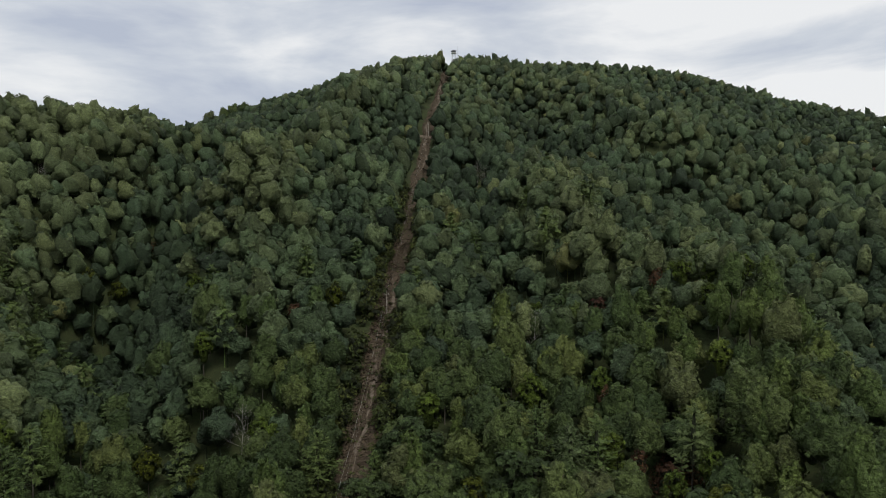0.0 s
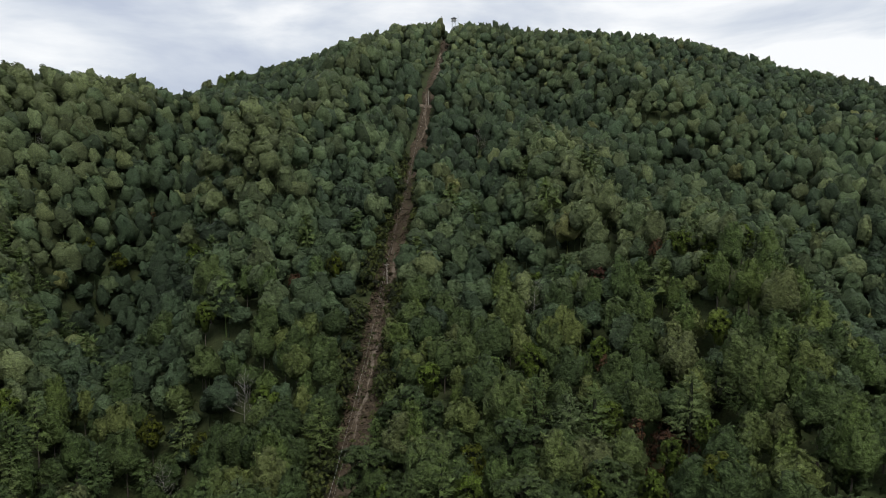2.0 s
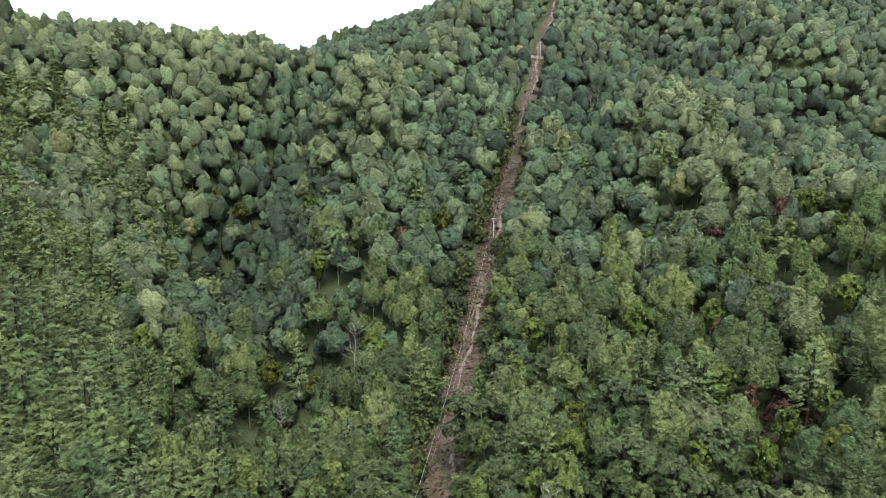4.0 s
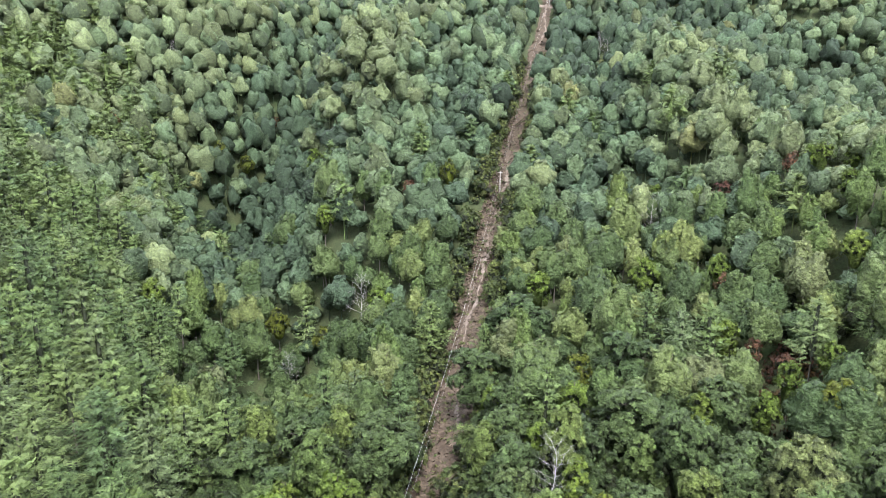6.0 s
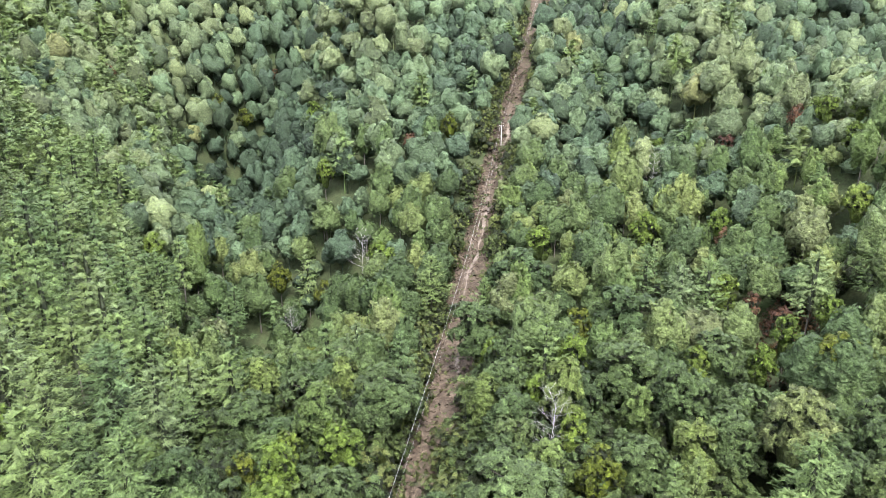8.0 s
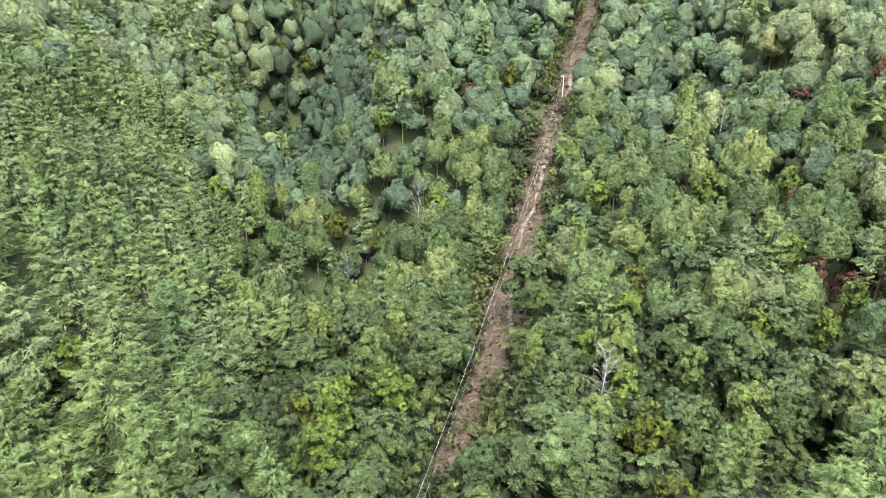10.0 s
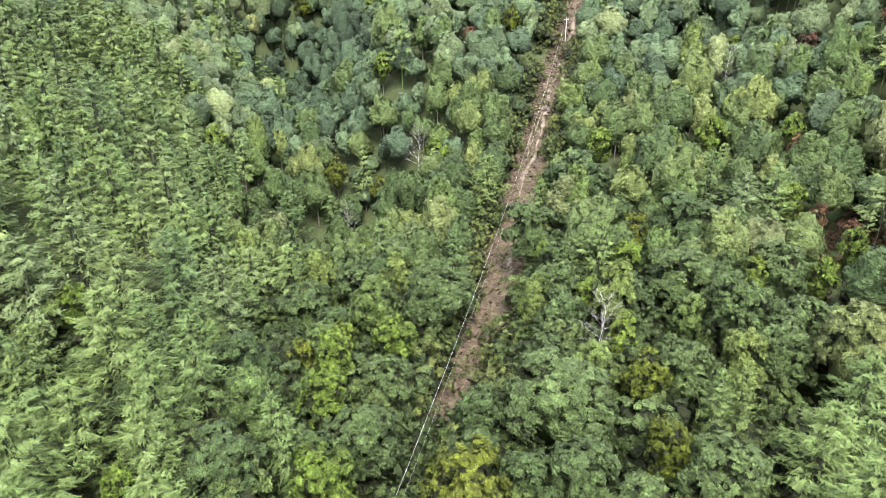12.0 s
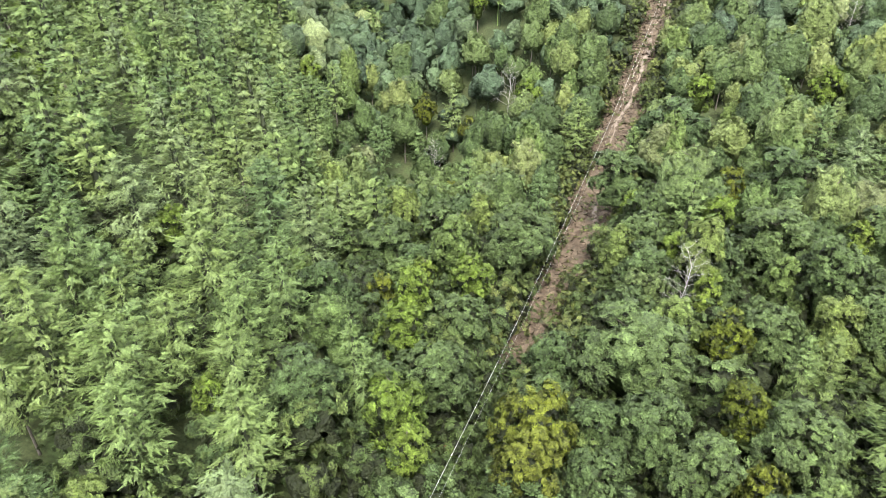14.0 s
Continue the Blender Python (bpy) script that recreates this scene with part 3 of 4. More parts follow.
def branching(seed, height, girth, limbs, reach, start=0.45, twigs=0, lean=0.25):
    """A tapered trunk with limbs, and twigs on them where asked for."""
    gen = np.random.default_rng(seed)
    bits, z = [], 0.0
    knots = [np.array([0.0, 0, -0.8])]
    for k in range(1, 6):
        knots.append(np.array([gen.normal(0, lean) * k / 5, gen.normal(0, lean) * k / 5, height * k / 5]))
    rads = [girth * (1 - 0.82 * k / 5) for k in range(6)]
    for k in range(5):
        bits.append(tube(knots[k], knots[k + 1], rads[k], rads[k + 1]))
    for k in range(limbs):
        f = start + (0.97 - start) * k / max(1, limbs - 1)
        i = min(4, int(f * 5))
        p = knots[i] + (knots[i + 1] - knots[i]) * (f * 5 - i)
        a = k * 2.4 + gen.uniform(-0.4, 0.4)
        L = reach * (1.15 - 0.75 * f) * gen.uniform(0.75, 1.25)
        q = p + np.array([math.cos(a) * L * 0.6, math.sin(a) * L * 0.6, L * 0.3])
        e = q + np.array([math.cos(a + 0.3) * L * 0.5, math.sin(a + 0.3) * L * 0.5, L * gen.uniform(0.2, 0.5)])
        g = girth * (0.42 - 0.22 * f)
        bits += [tube(p, q, g, g * 0.65, 4), tube(q, e, g * 0.65, g * 0.2, 4)]
        for m in range(twigs):
            s = q + (e - q) * (m + 0.3) / twigs
            t2 = s + unit(e - q) * L * 0.22 + gen.normal(0, 0.22, 3) * L
            bits.append(tube(s, t2, g * 0.4, g * 0.12, 3))
            t3 = t2 + unit(t2 - s) * L * 0.16 + gen.normal(0, 0.12, 3) * L
            bits.append(tube(t2, t3, g * 0.14, g * 0.06, 3))
    return joined(bits)


def part(name, arrays, material, parent, label="", tone=None):
    v, q, n = arrays
    ob = new(name, fill_mesh(name, v, q, material, True, n, tone))
    ob.parent = parent
    return tagged(ob, label) if label else ob


def tree_thing(name, crown, trunk, crown_material, label, category, group, trunk_material=None):
    thing = new(name)
    part("trunk", trunk, trunk_material or m_bark, thing)
    if crown is not None:
        part("crown", crown, crown_material, thing)
    return tagged(thing, label, category, group)


# ---- which tree stands where ----
def fold(x, y, f):
    """A slow wave pattern over the slope, 0 to 1, for stands of one kind."""
    return 0.5 + 0.25 * (np.sin(x * f + 1.7 * np.sin(y * f * 0.7)) + np.sin(y * f * 1.3 + 1.3 * np.sin(x * f * 0.9 + 1)))


def stand_points(spacing):
    pts = []
    for j in range(int(1300 / (spacing * 0.87))):
        for i in range(int(1600 / spacing)):
            pts.append((-800 + (i + 0.5 * (j % 2)) * spacing, -300 + j * spacing * 0.87))
    p = np.array(pts)
    p = (p + rng.uniform(-0.46, 0.46, p.shape) * spacing) @ np.array([[0.961, 0.276], [-0.276, 0.961]])
    r, a = np.hypot(p[:, 0], p[:, 1]), np.degrees(np.arctan2(-p[:, 0], p[:, 1]))
    keep = ((a > -37.5) & (a < np.where(r > 420, 46, np.where(r > 330, 51, 60))) | (r < 130) & (a > -46) & (a < 74) | (r < 70) & (p[:, 1] > -45)) & (r < 732)
    return p[keep]


# trees that can be told apart: x, y and the crown's half-width
PINE_AT = (
    (-81.8, 69.4, 6.4), (-85.1, 83.4, 6.5), (-72.6, 91.1, 7.0), (-64.9, 65.0, 6.6), (-54.6, 68.9, 5.6), (-54.7, 59.4, 4.9), (-59.9, 51.7, 5.6), (-50.5, 51.6, 4.9),
    (-60.5, 43.4, 6.5), (-43.6, 43.9, 6.0), (-38.3, 61.0, 4.2), (-54.5, 37.3, 5.4), (-96.9, 179.0, 6.5), (-64.4, 91.5, 5.8), (-30.3, 125.6, 4.2), (-32.7, 173.4, 5.8),
    (18.9, 87.1, 3.4), (23.2, 91.7, 3.0), (31.2, 78.3, 6.8), (38.1, 89.2, 5.7), (23.3, 167.4, 5.2), (-16.2, 157.5, 4.2), (33.0, 67.8, 6.0), (20.7, 62.0, 3.6))
BEECH_AT = (
    (-3.8, 81.5, 7.7), (-29.2, 108.1, 7.0), (-15.7, 140.9, 6.4), (-8.3, 168.2, 7.6), (-14.6, 77.9, 3.8), (-13.6, 68.0, 3.5), (0.9, 68.4, 5.0), (-5.4, 66.9, 3.8),
    (-4.5, 58.3, 3.9), (7.1, 63.8, 4.5), (15.1, 122.9, 7.0), (18.0, 147.2, 7.0), (18.9, 72.6, 5.7), (-29.0, 66.6, 5.0), (-42.9, 55.1, 5.4), (-30.1, 78.6, 4.1),
    (-53.8, 102.6, 6.0), (-52.8, 77.6, 4.6), (30.3, 104.0, 5.7), (33.0, 130.8, 5.5), (15.0, 95.2, 4.8), (-33.8, 62.6, 3.5))
LIME_AT = (
    (-1.4, 115.5, 2.8), (5.2, 103.1, 2.6), (-32.0, 90.2, 3.8), (-41.7, 92.6, 2.4), (-36.1, 71.9, 3.8), (-52.6, 48.2, 2.2), (-11.9, 131.3, 2.4), (-30.2, 56.9, 4.1),
    (29.8, 128.5, 3.2), (-55.3, 200.5, 3.3), (-122.1, 183.4, 3.3), (-77.1, 72.4, 2.8), (25.7, 194.6, 4.0), (-4.3, 188.2, 3.6), (46.7, 198.5, 3.0), (-26.4, 52.6, 2.8),
    (42.5, 131.2, 2.6), (40.8, 161.6, 3.4), (49.9, 141.8, 2.8), (59.7, 148.0, 2.6), (-83.5, 234.2, 3.2), (39.3, 276.0, 3.6), (-109.7, 298.9, 3.6), (-154.0, 454.6, 3.6),
    (-50.5, 196.5, 2.6))
GOLD_AT = (
    (-13.1, 62.6, 4.9), (-12.0, 56.8, 4.3), (9.2, 91.8, 3.7), (12.2, 76.2, 3.6), (6.3, 145.7, 3.2), (9.9, 185.5, 4.0), (-67.7, 166.7, 3.8), (-90.9, 204.6, 4.0),
    (-44.9, 82.8, 2.8), (14.2, 64.1, 3.1), (-72.8, 197.0, 3.0), (-42.5, 266.8, 3.4), (-174.6, 363.4, 4.2), (-185.4, 355.1, 4.0))
RUST_AT = (
    (-54.8, 249.6, 2.8), (55.3, 242.7, 2.8), (48.2, 190.2, 3.0), (51.4, 151.2, 2.2), (-174.5, 405.9, 2.8), (75.2, 237.7, 2.6), (279.7, 442.6, 3.0), (47.1, 158.9, 2.0),
    (-221.0, 314.7, 3.0))
DEAD_AT = (
    (0.9, 104.2, 4.0), (-62.2, 204.5, 4.0), (32.6, 238.0, 3.6), (-80.3, 188.4, 3.4), (-227.1, 388.7, 3.6), (27.5, 462.3, 3.6), (23.7, 472.3, 3.8))

near_r = 232.0
pts = stand_points(7.7)
px0, py0 = pts[:, 0], pts[:, 1]
off = px0 - strip_mid(py0)
clear = np.abs(off) > strip_half(py0) + (np.where(off > 0, 2.2, 1.6) + 2.4 * (off > 0) * smooth(62, 74, py0) * smooth(128, 108, py0)) * smooth(560, 300, py0) + rng.uniform(0, 1.6, len(pts)) + 1.0 * smooth(120, 60, py0) + 1.3 * smooth(280, 420, py0) * smooth(680, 600, py0)
for x, y, w in PINE_AT + BEECH_AT + LIME_AT + GOLD_AT + RUST_AT + DEAD_AT:
    d = math.hypot(x, y)
    clear &= np.hypot(px0 - x, py0 - y) > w + 2.3
    if d < 250:
        clear &= np.hypot(px0 - x * (1 - 6.0 / d), py0 - y * (1 - 6.0 / d)) > 0.5 * w + 1.2
# the open stand of slender trees
clear &= (np.hypot(px0 - 52, py0 - 151) > 5.5) & (np.hypot(px0 - 47, py0 - 140) > 5) & (np.hypot(px0 - 45, py0 - 131) > 5) & (np.hypot(px0 - 55, py0 - 140) > 4)
clear &= (np.hypot(px0 - 12, py0 - 700) > 8) & (np.hypot(px0 - 12, py0 - 690) > 7)
# the dark channel beneath the lowest part of the cables
clear &= (py0 < 30) | (py0 > 112) | (px0 < -25.0) | (px0 > -17.0)
pts = pts[clear]
px0, py0 = pts[:, 0], pts[:, 1]
rad = np.hypot(px0, py0)
az = np.degrees(np.arctan2(-px0, py0))
hz = ground(px0, py0)
chance = rng.uniform(0, 1, len(pts))
# pines crowd the near left spur, and stand singly elsewhere
pine_share = 0.018 + smooth(14, -36, px0 + 0.57 * py0 + 40 * (fold(px0, py0, 0.045) - 0.5)) * (0.46 * smooth(520, 400, rad) + 0.42 * smooth(310, 210, rad)) + 0.20 * smooth(12, 32, px0) * smooth(140, 85, rad) + 0.05 * (fold(px0, py0, 0.03) > 0.62) * smooth(420, 300, rad) - 0.02 * smooth(350, 450, rad)
is_pine = chance < pine_share
# light painted into leaf tone: crests paler and yellower, hollows darker, left hill raised
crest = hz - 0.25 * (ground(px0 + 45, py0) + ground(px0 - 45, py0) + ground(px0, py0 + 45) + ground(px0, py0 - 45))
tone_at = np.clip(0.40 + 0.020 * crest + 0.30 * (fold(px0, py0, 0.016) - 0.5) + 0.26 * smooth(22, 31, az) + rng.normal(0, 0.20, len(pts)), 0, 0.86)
odd = rng.uniform(0, 1, len(pts))
tone_at = np.clip(tone_at - 0.10 * smooth(190, 130, rad) * smooth(-30, -5, px0), 0, 1)
tone_at = np.where(odd > 0.994, 0.965, np.where(odd > 0.972, 0.89, tone_at))
size = 0.70 + 0.48 * rng.uniform(0, 1, len(pts)) ** 1.2
size = size * (1 + 0.13 * smooth(225, 260, rad) + 0.14 * smooth(16, 24, az) * smooth(300, 340, rad))
size = np.where(rad > 580, (0.90 + (size - 1.0) * 0.55) * (1 + 0.30 * smooth(75, 40, np.abs(px0 - 5)) * smooth(640, 665, py0)), size)
turn = rng.uniform(0, 360, len(pts))
near = (rad + rng.normal(0, 20, len(pts)) < near_r) & (az > -46) & (az < 74)

# ---- near trees, each a thing of its own ----
protos = {}


def models(kind, count, name, crown, trunk, material, label, category, group):
    protos[kind] = [tree_thing(name, crown(k), trunk(k), material, label, category, group) for k in range(count)]


OAK_SAYS = ("oak_tree", m_oak, "tall oak with a dense lobed crown of dull green leaves", "tree", "forest oaks")
BEECH_SAYS = ("beech_tree", m_beech, "broad beech with a dark green rounded crown", "tree", "forest beeches")
TULIP_SAYS = ("tulip_tree", m_poplar, "tall narrow tulip tree with fresh mid-green leaves", "tree", "tulip trees")
PINE_SAYS = ("pine_tree", m_pine, "white pine with upswept plumes of soft grey-green needles", "pine tree", "forest pines")
for end, crown in (("_close", lambda k, r, h, b, p: leafy_crown(k, r, h, b, 9 + k % 3, 70, 1150, 0.84, p)),
                   ("", lambda k, r, h, b, p: billowed_crown(k, r * 1.05, h, b, 15, 10, 15 + k % 4, 330, 0.87, p * 0.6))):
    models("oak" + end, 6, OAK_SAYS[0], lambda k: crown(20 + k, 5.3 - 0.2 * (k % 3), 13.4 + 1.4 * (k % 2), 4.0, 0.0), lambda k: branching(40 + k, 15.0, 0.30, 6, 4.0), *OAK_SAYS[1:])
    models("beech" + end, 4, BEECH_SAYS[0], lambda k: crown(10 + k, 5.0 - 0.2 * (k % 2), 13.6, 3.6, 0.0), lambda k: branching(16 + k, 14.5, 0.30, 5, 4.0), *BEECH_SAYS[1:])
    models("poplar" + end, 5, TULIP_SAYS[0], lambda k: crown(115 + k, 3.9, 16.6, 3.6, 0.35), lambda k: branching(135 + k, 17, 0.24, 6, 3.0), *TULIP_SAYS[1:])
models("pine_close", 6, PINE_SAYS[0], lambda k: pine_crown(60 + k, 20.0 + 0.8 * k, 7.5, 6.2 + 0.4 * (k % 2), 1.15, 6, 38, 1.05, 0.27), lambda k: branching(80 + k, 18.5, 0.24, 4, 2.0, 0.3, lean=0.1), *PINE_SAYS[1:])
models("pine", 5, PINE_SAYS[0], lambda k: pine_crown(70 + k, 20.0 + 0.8 * k, 8.0, 6.2 + 0.4 * (k % 2), 1.5, 6, 16, 1.35, 0.38), lambda k: branching(90 + k, 18.5, 0.24, 4, 2.0, 0.3, lean=0.1), *PINE_SAYS[1:])
models("lime", 4, "maple_tree", lambda k: leafy_crown(100 + k, 3.4, 13.0, 3.6, 9, 42, 420, 0.85, 0.3), lambda k: branching(120 + k, 14.5, 0.22, 6, 3.0), m_lime, "slender maple with bright yellow-green leaves among darker trees", "tree", "bright maples")
models("gold", 4, "hickory_tree", lambda k: leafy_crown(140 + k, 4.4, 11.0, 5.0, 9, 48, 520, 0.85, 0.1), lambda k: branching(160 + k, 14, 0.25, 6, 3.4), m_gold, "hickory turning olive gold in early autumn", "tree", "turning hickories")
models("rust", 3, "sourwood_tree", lambda k: leafy_crown(180 + k, 3.0, 8.0, 4.6, 7, 26, 220, 0.8, 0.2), lambda k: branching(200 + k, 11, 0.18, 5, 2.6), m_rust, "small tree with rust-red autumn leaves", "tree", "rust-red trees")
models("young", 4, "young_tree", lambda k: leafy_crown(420 + k, 2.8, 6.6, 0.8, 5, 14, 110, 0.9, 0.2), lambda k: tube((0, 0, -0.5), (0, 0, 5.0), 0.09, 0.04, 5), m_beech, "leafy young tree at the foot of taller ones", "tree", "young trees")
protos["dead"] = [tree_thing("dead_tree", None, branching(220 + k, 18, 0.09, 30, 3.9, 0.30, 10, 0.4), None,
                  "leafless dead tree with bleached grey limbs", "dead tree", "dead trees", m_dead) for k in range(4)]
USED = {k: 0 for k in protos}


def plant(kind, x, y, scale, spin, tall=1.0, lean=0.0):
    """Takes the next of that kind's models; the first use of each places the model itself."""
    n = USED[kind]
    USED[kind] += 1
    kinds = protos[kind]
    m = pose(x, y, float(ground(x, y)) - 0.2, lean, lean * 0.6, spin) @ Matrix.Diagonal((scale, scale, scale * tall, 1))
    if n < len(kinds):
        kinds[n].matrix_basis = m
        return kinds[n]
    ob = copy_thing(kinds[(n * 5 + int(spin)) % len(kinds)], Matrix.Identity(4))
    ob.matrix_basis = m
    return ob


# usual half-width and the height each kind keeps to
for spots, kind, usual, high in ((PINE_AT, "pine_close", 5.4, 1.0), (BEECH_AT, "beech_close", 4.9, 1.0), (LIME_AT, "lime", 3.4, 1.1), (GOLD_AT, "gold", 4.4, 1.1), (RUST_AT, "rust", 3.0, 1.1), (DEAD_AT, "dead", 4.0, 1.1)):
    for i, (x, y, w) in enumerate(spots):
        k = w / usual
        plant(kind, x, y, k, (i * 77) % 360, high * k ** -0.6, 3.0 if kind == "dead" else 0.0)

# young trees at the feet of those that stand out
feet = [(x * (1 - k / math.hypot(x, y)), y * (1 - k / math.hypot(x, y))) for x, y, w in LIME_AT + GOLD_AT + DEAD_AT
        if math.hypot(x, y) < 160 and abs(x + 20.5) > 2.5 and math.hypot(x - 50, y - 142) > 16 for k in (4.0, 7.5)]
for i, (x, y) in enumerate(feet):
    plant("young", x + 1.8 * math.sin(i * 2.1), y + 1.8 * math.cos(i * 3.3), 1.0 + 0.7 * ((i * 37) % 100) / 100, (i * 67) % 360)

# tall trees that stand clear of the ridge
for i, (x, y, s) in enumerate(((-222, 653, 1.25), (-209, 657, 1.1), (-201, 660, 1.2), (-190, 662, 1.0))):
    plant("oak", x, y, s, i * 90)

order = np.argsort(rad)
counts = {"oak": 0, "pine": 0, "lime": 0, "gold": 0, "poplar": 0, "beech": 0}
as_thing = np.zeros(len(pts), bool)
for i in order:
    if not near[i]:
        continue
    if is_pine[i]:
        kind = "pine"
    elif tone_at[i] > 0.96:
        kind = "gold"
    elif tone_at[i] > 0.84:
        kind = "lime"
    elif tone_at[i] > 0.52:
        kind = "poplar"
    elif tone_at[i] < 0.24:
        kind = "beech"
    else:
        kind = "oak"
    if counts[kind] >= 295:
        continue
    counts[kind] += 1
    as_thing[i] = True
    s = float(size[i]) * (0.92 if kind == "lime" else 1.0)
    if kind in ("oak", "pine", "beech", "poplar") and rad[i] < (112 if kind == "pine" else 128):
        kind += "_close"
    plant(kind, float(px0[i]), float(py0[i]), s, float(turn[i]), float(0.80 + 0.42 * ((i * 37) % 100) / 100) if not is_pine[i] else float(0.90 + 0.2 * ((i * 37) % 100) / 100))


# ---- the woods farther up, joined ----
def low_tree(crown, height, girth):
    v, q, n = joined([crown, tube((0, 0, -0.8), (0, 0, height), girth, girth * 0.4, 3)])
    return v, q, n


def woods(name, which, models, material, label):
    vs, qs, ns, ts, at = [], [], [], [], 0
    for i in np.nonzero(which)[0]:
        v, q, n = models[(i * 7) % len(models)]
        c, s = math.cos(turn[i]), math.sin(turn[i])
        rot = np.array([[c, s, 0], [-s, c, 0], [0, 0, 1]])
        stretch_z = (0.76 + 0.36 * ((i * 37) % 100) / 100) if rad[i] < 560 else (0.80 + 0.2 * ((i * 37) % 100) / 100)
        w = (v @ rot) * (size[i] * np.array([1, 1, stretch_z])) + np.array([px0[i], py0[i], hz[i] - 0.2])
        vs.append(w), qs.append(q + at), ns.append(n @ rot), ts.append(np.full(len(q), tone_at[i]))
        at += len(v)
    me = fill_mesh(name, np.concatenate(vs), np.concatenate(qs), material, True, np.concatenate(ns), np.concatenate(ts))
    return tagged(new(name, me), label, "woods", kind="stuff")


WIDE, HIGH = (5.8, 5.2, 4.5), (12.2, 13.2, 14.6)
middle = [low_tree(billowed_crown(300 + k, WIDE[k % 3], HIGH[k % 3], 4.2, 12, 8, 9 + k % 4, 62, 1.4, 0.08 * (k % 3)), 12, 0.25) for k in range(9)]
upper = [low_tree(billowed_crown(320 + k, WIDE[k % 3] + 0.1, HIGH[k % 3] + 0.8, 3.4, 10, 6, 8 + k % 3, 26, 1.55, 0.08 * (k % 3)), 9, 0.25) for k in range(9)]
summit = [billowed_crown(330 + k, WIDE[k % 3] + 0.2, HIGH[k % 3] + 1.2, 2.8, 7, 5, 7 + k % 3, 8, 1.7, 0.08) for k in range(9)]
mid_pine = [low_tree(pine_crown(340 + k, 20.0, 8.5, 6.2, 1.6, 6, 7, 2.1, 0.55), 15, 0.25) for k in range(5)]
far_pine = [low_tree(pine_crown(350 + k, 19.5, 8.5, 6.0, 1.9, 5, 6, 2.4, 0.6), 15, 0.25) for k in range(5)]
rest = ~as_thing
mid_zone, top_zone = rad < 380, rad > 540
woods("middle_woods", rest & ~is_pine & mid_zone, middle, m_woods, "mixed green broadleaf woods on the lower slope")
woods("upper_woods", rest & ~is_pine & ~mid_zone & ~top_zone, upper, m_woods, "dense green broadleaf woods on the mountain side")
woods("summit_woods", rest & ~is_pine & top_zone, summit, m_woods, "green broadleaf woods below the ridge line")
woods("middle_pines", rest & is_pine & mid_zone, mid_pine, m_pinewoods, "grey-green pines scattered through the lower woods")
woods("upper_pines", rest & is_pine & ~mid_zone, far_pine, m_pinewoods, "dark pines scattered through the upper woods")


# ---- brush and saplings on the cleared strip ----
def tufts(name, x, y, lift, reach, blades, leaf, material, label, seed, upright=0.9):
    """Low brush: bundles of upright blades and twigs."""
    gen = np.random.default_rng(seed)
    i = np.repeat(np.arange(len(x)), blades)
    lean = gen.normal(0, 1, (len(i), 3)) * np.array([0.6, 0.6, 0.2]) + np.array([0, 0, upright])
    up = unit(lean)
    scale = gen.uniform(0.6, 1.4, len(x))[i]
    c = np.stack([x[i], y[i], ground(x, y)[i] + lift], -1) + up * (reach * scale * gen.uniform(0.3, 0.8, len(i)))[:, None] + gen.normal(0, 0.25, (len(i), 3)) * np.array([1, 1, 0.1]) * reach
    n = unit(gen.normal(0, 0.42, (len(i), 3)) + np.array([0, -0.15, 1.0]))
    n = n * np.where(n[:, 2:] < 0, -1, 1)
    ln = leaf * scale * gen.uniform(0.7, 1.3, len(i))
    v, q = sprays(c, n, up, ln, ln * gen.uniform(0.25, 0.5, len(i)), gen)
    nn = np.repeat(unit(n * 0.3 + np.array([0, 0, 1.0])), 4, 0)
    me = fill_mesh(name, v, q, material, True, nn, np.repeat(gen.uniform(0, 1, len(x)), blades))
    return tagged(new(name, me), label, "brush", kind="stuff")


def on_strip(n, y0, y1, lo, hi, seed):
    gen = np.random.default_rng(seed)
    y = gen.uniform(y0, y1, n)
    u = gen.uniform(lo, hi, n)
    return strip_mid(y) + u * strip_half(y), y


bx, by = on_strip(9000, 80, 340, -1.05, 1.05, 1)
keep = np.abs(bx - track_x(by)) > 0.5
tufts("dead_brush", bx[keep], by[keep], 0.1, 0.6, 4, 0.7, m_brush, "knee-high dead brown brush on the cleared strip", 2, 0.3)
bx, by = on_strip(1500, 335, 700, -1.0, 1.0, 3)
tufts("upper_brush", bx, by, 0.1, 0.5, 5, 0.7, m_brush, "dead brown brush high on the cleared strip", 4, 0.3)
bx, by = on_strip(620, 84, 420, -1.0, 1.0, 5)
tufts("green_scrub", bx, by, 0.1, 0.9, 7, 0.8, m_green_brush, "low green scrub between the dead brush", 6, 0.6)


def shrubs(name, x, y, s, models, material, label, seed, tones=(0.0, 1.0)):
    gen = np.random.default_rng(seed)
    vs, qs, ns, ts, at = [], [], [], [], 0
    z = ground(x, y)
    for i in range(len(x)):
        v, q, n = models[i % len(models)]
        a = gen.uniform(0, 6.3)
        rot = np.array([[math.cos(a), math.sin(a), 0], [-math.sin(a), math.cos(a), 0], [0, 0, 1]])
        vs.append((v @ rot) * s[i] * np.array([1, 1, gen.uniform(0.8, 1.3)]) + np.array([x[i], y[i], z[i]])), qs.append(q + at), ns.append(n @ rot)
        ts.append(np.full(len(q), gen.uniform(*tones)))
        at += len(v)
    me = fill_mesh(name, np.concatenate(vs), np.concatenate(qs), material, True, np.concatenate(ns), np.concatenate(ts))
    return tagged(new(name, me), label, "shrubs", kind="stuff")


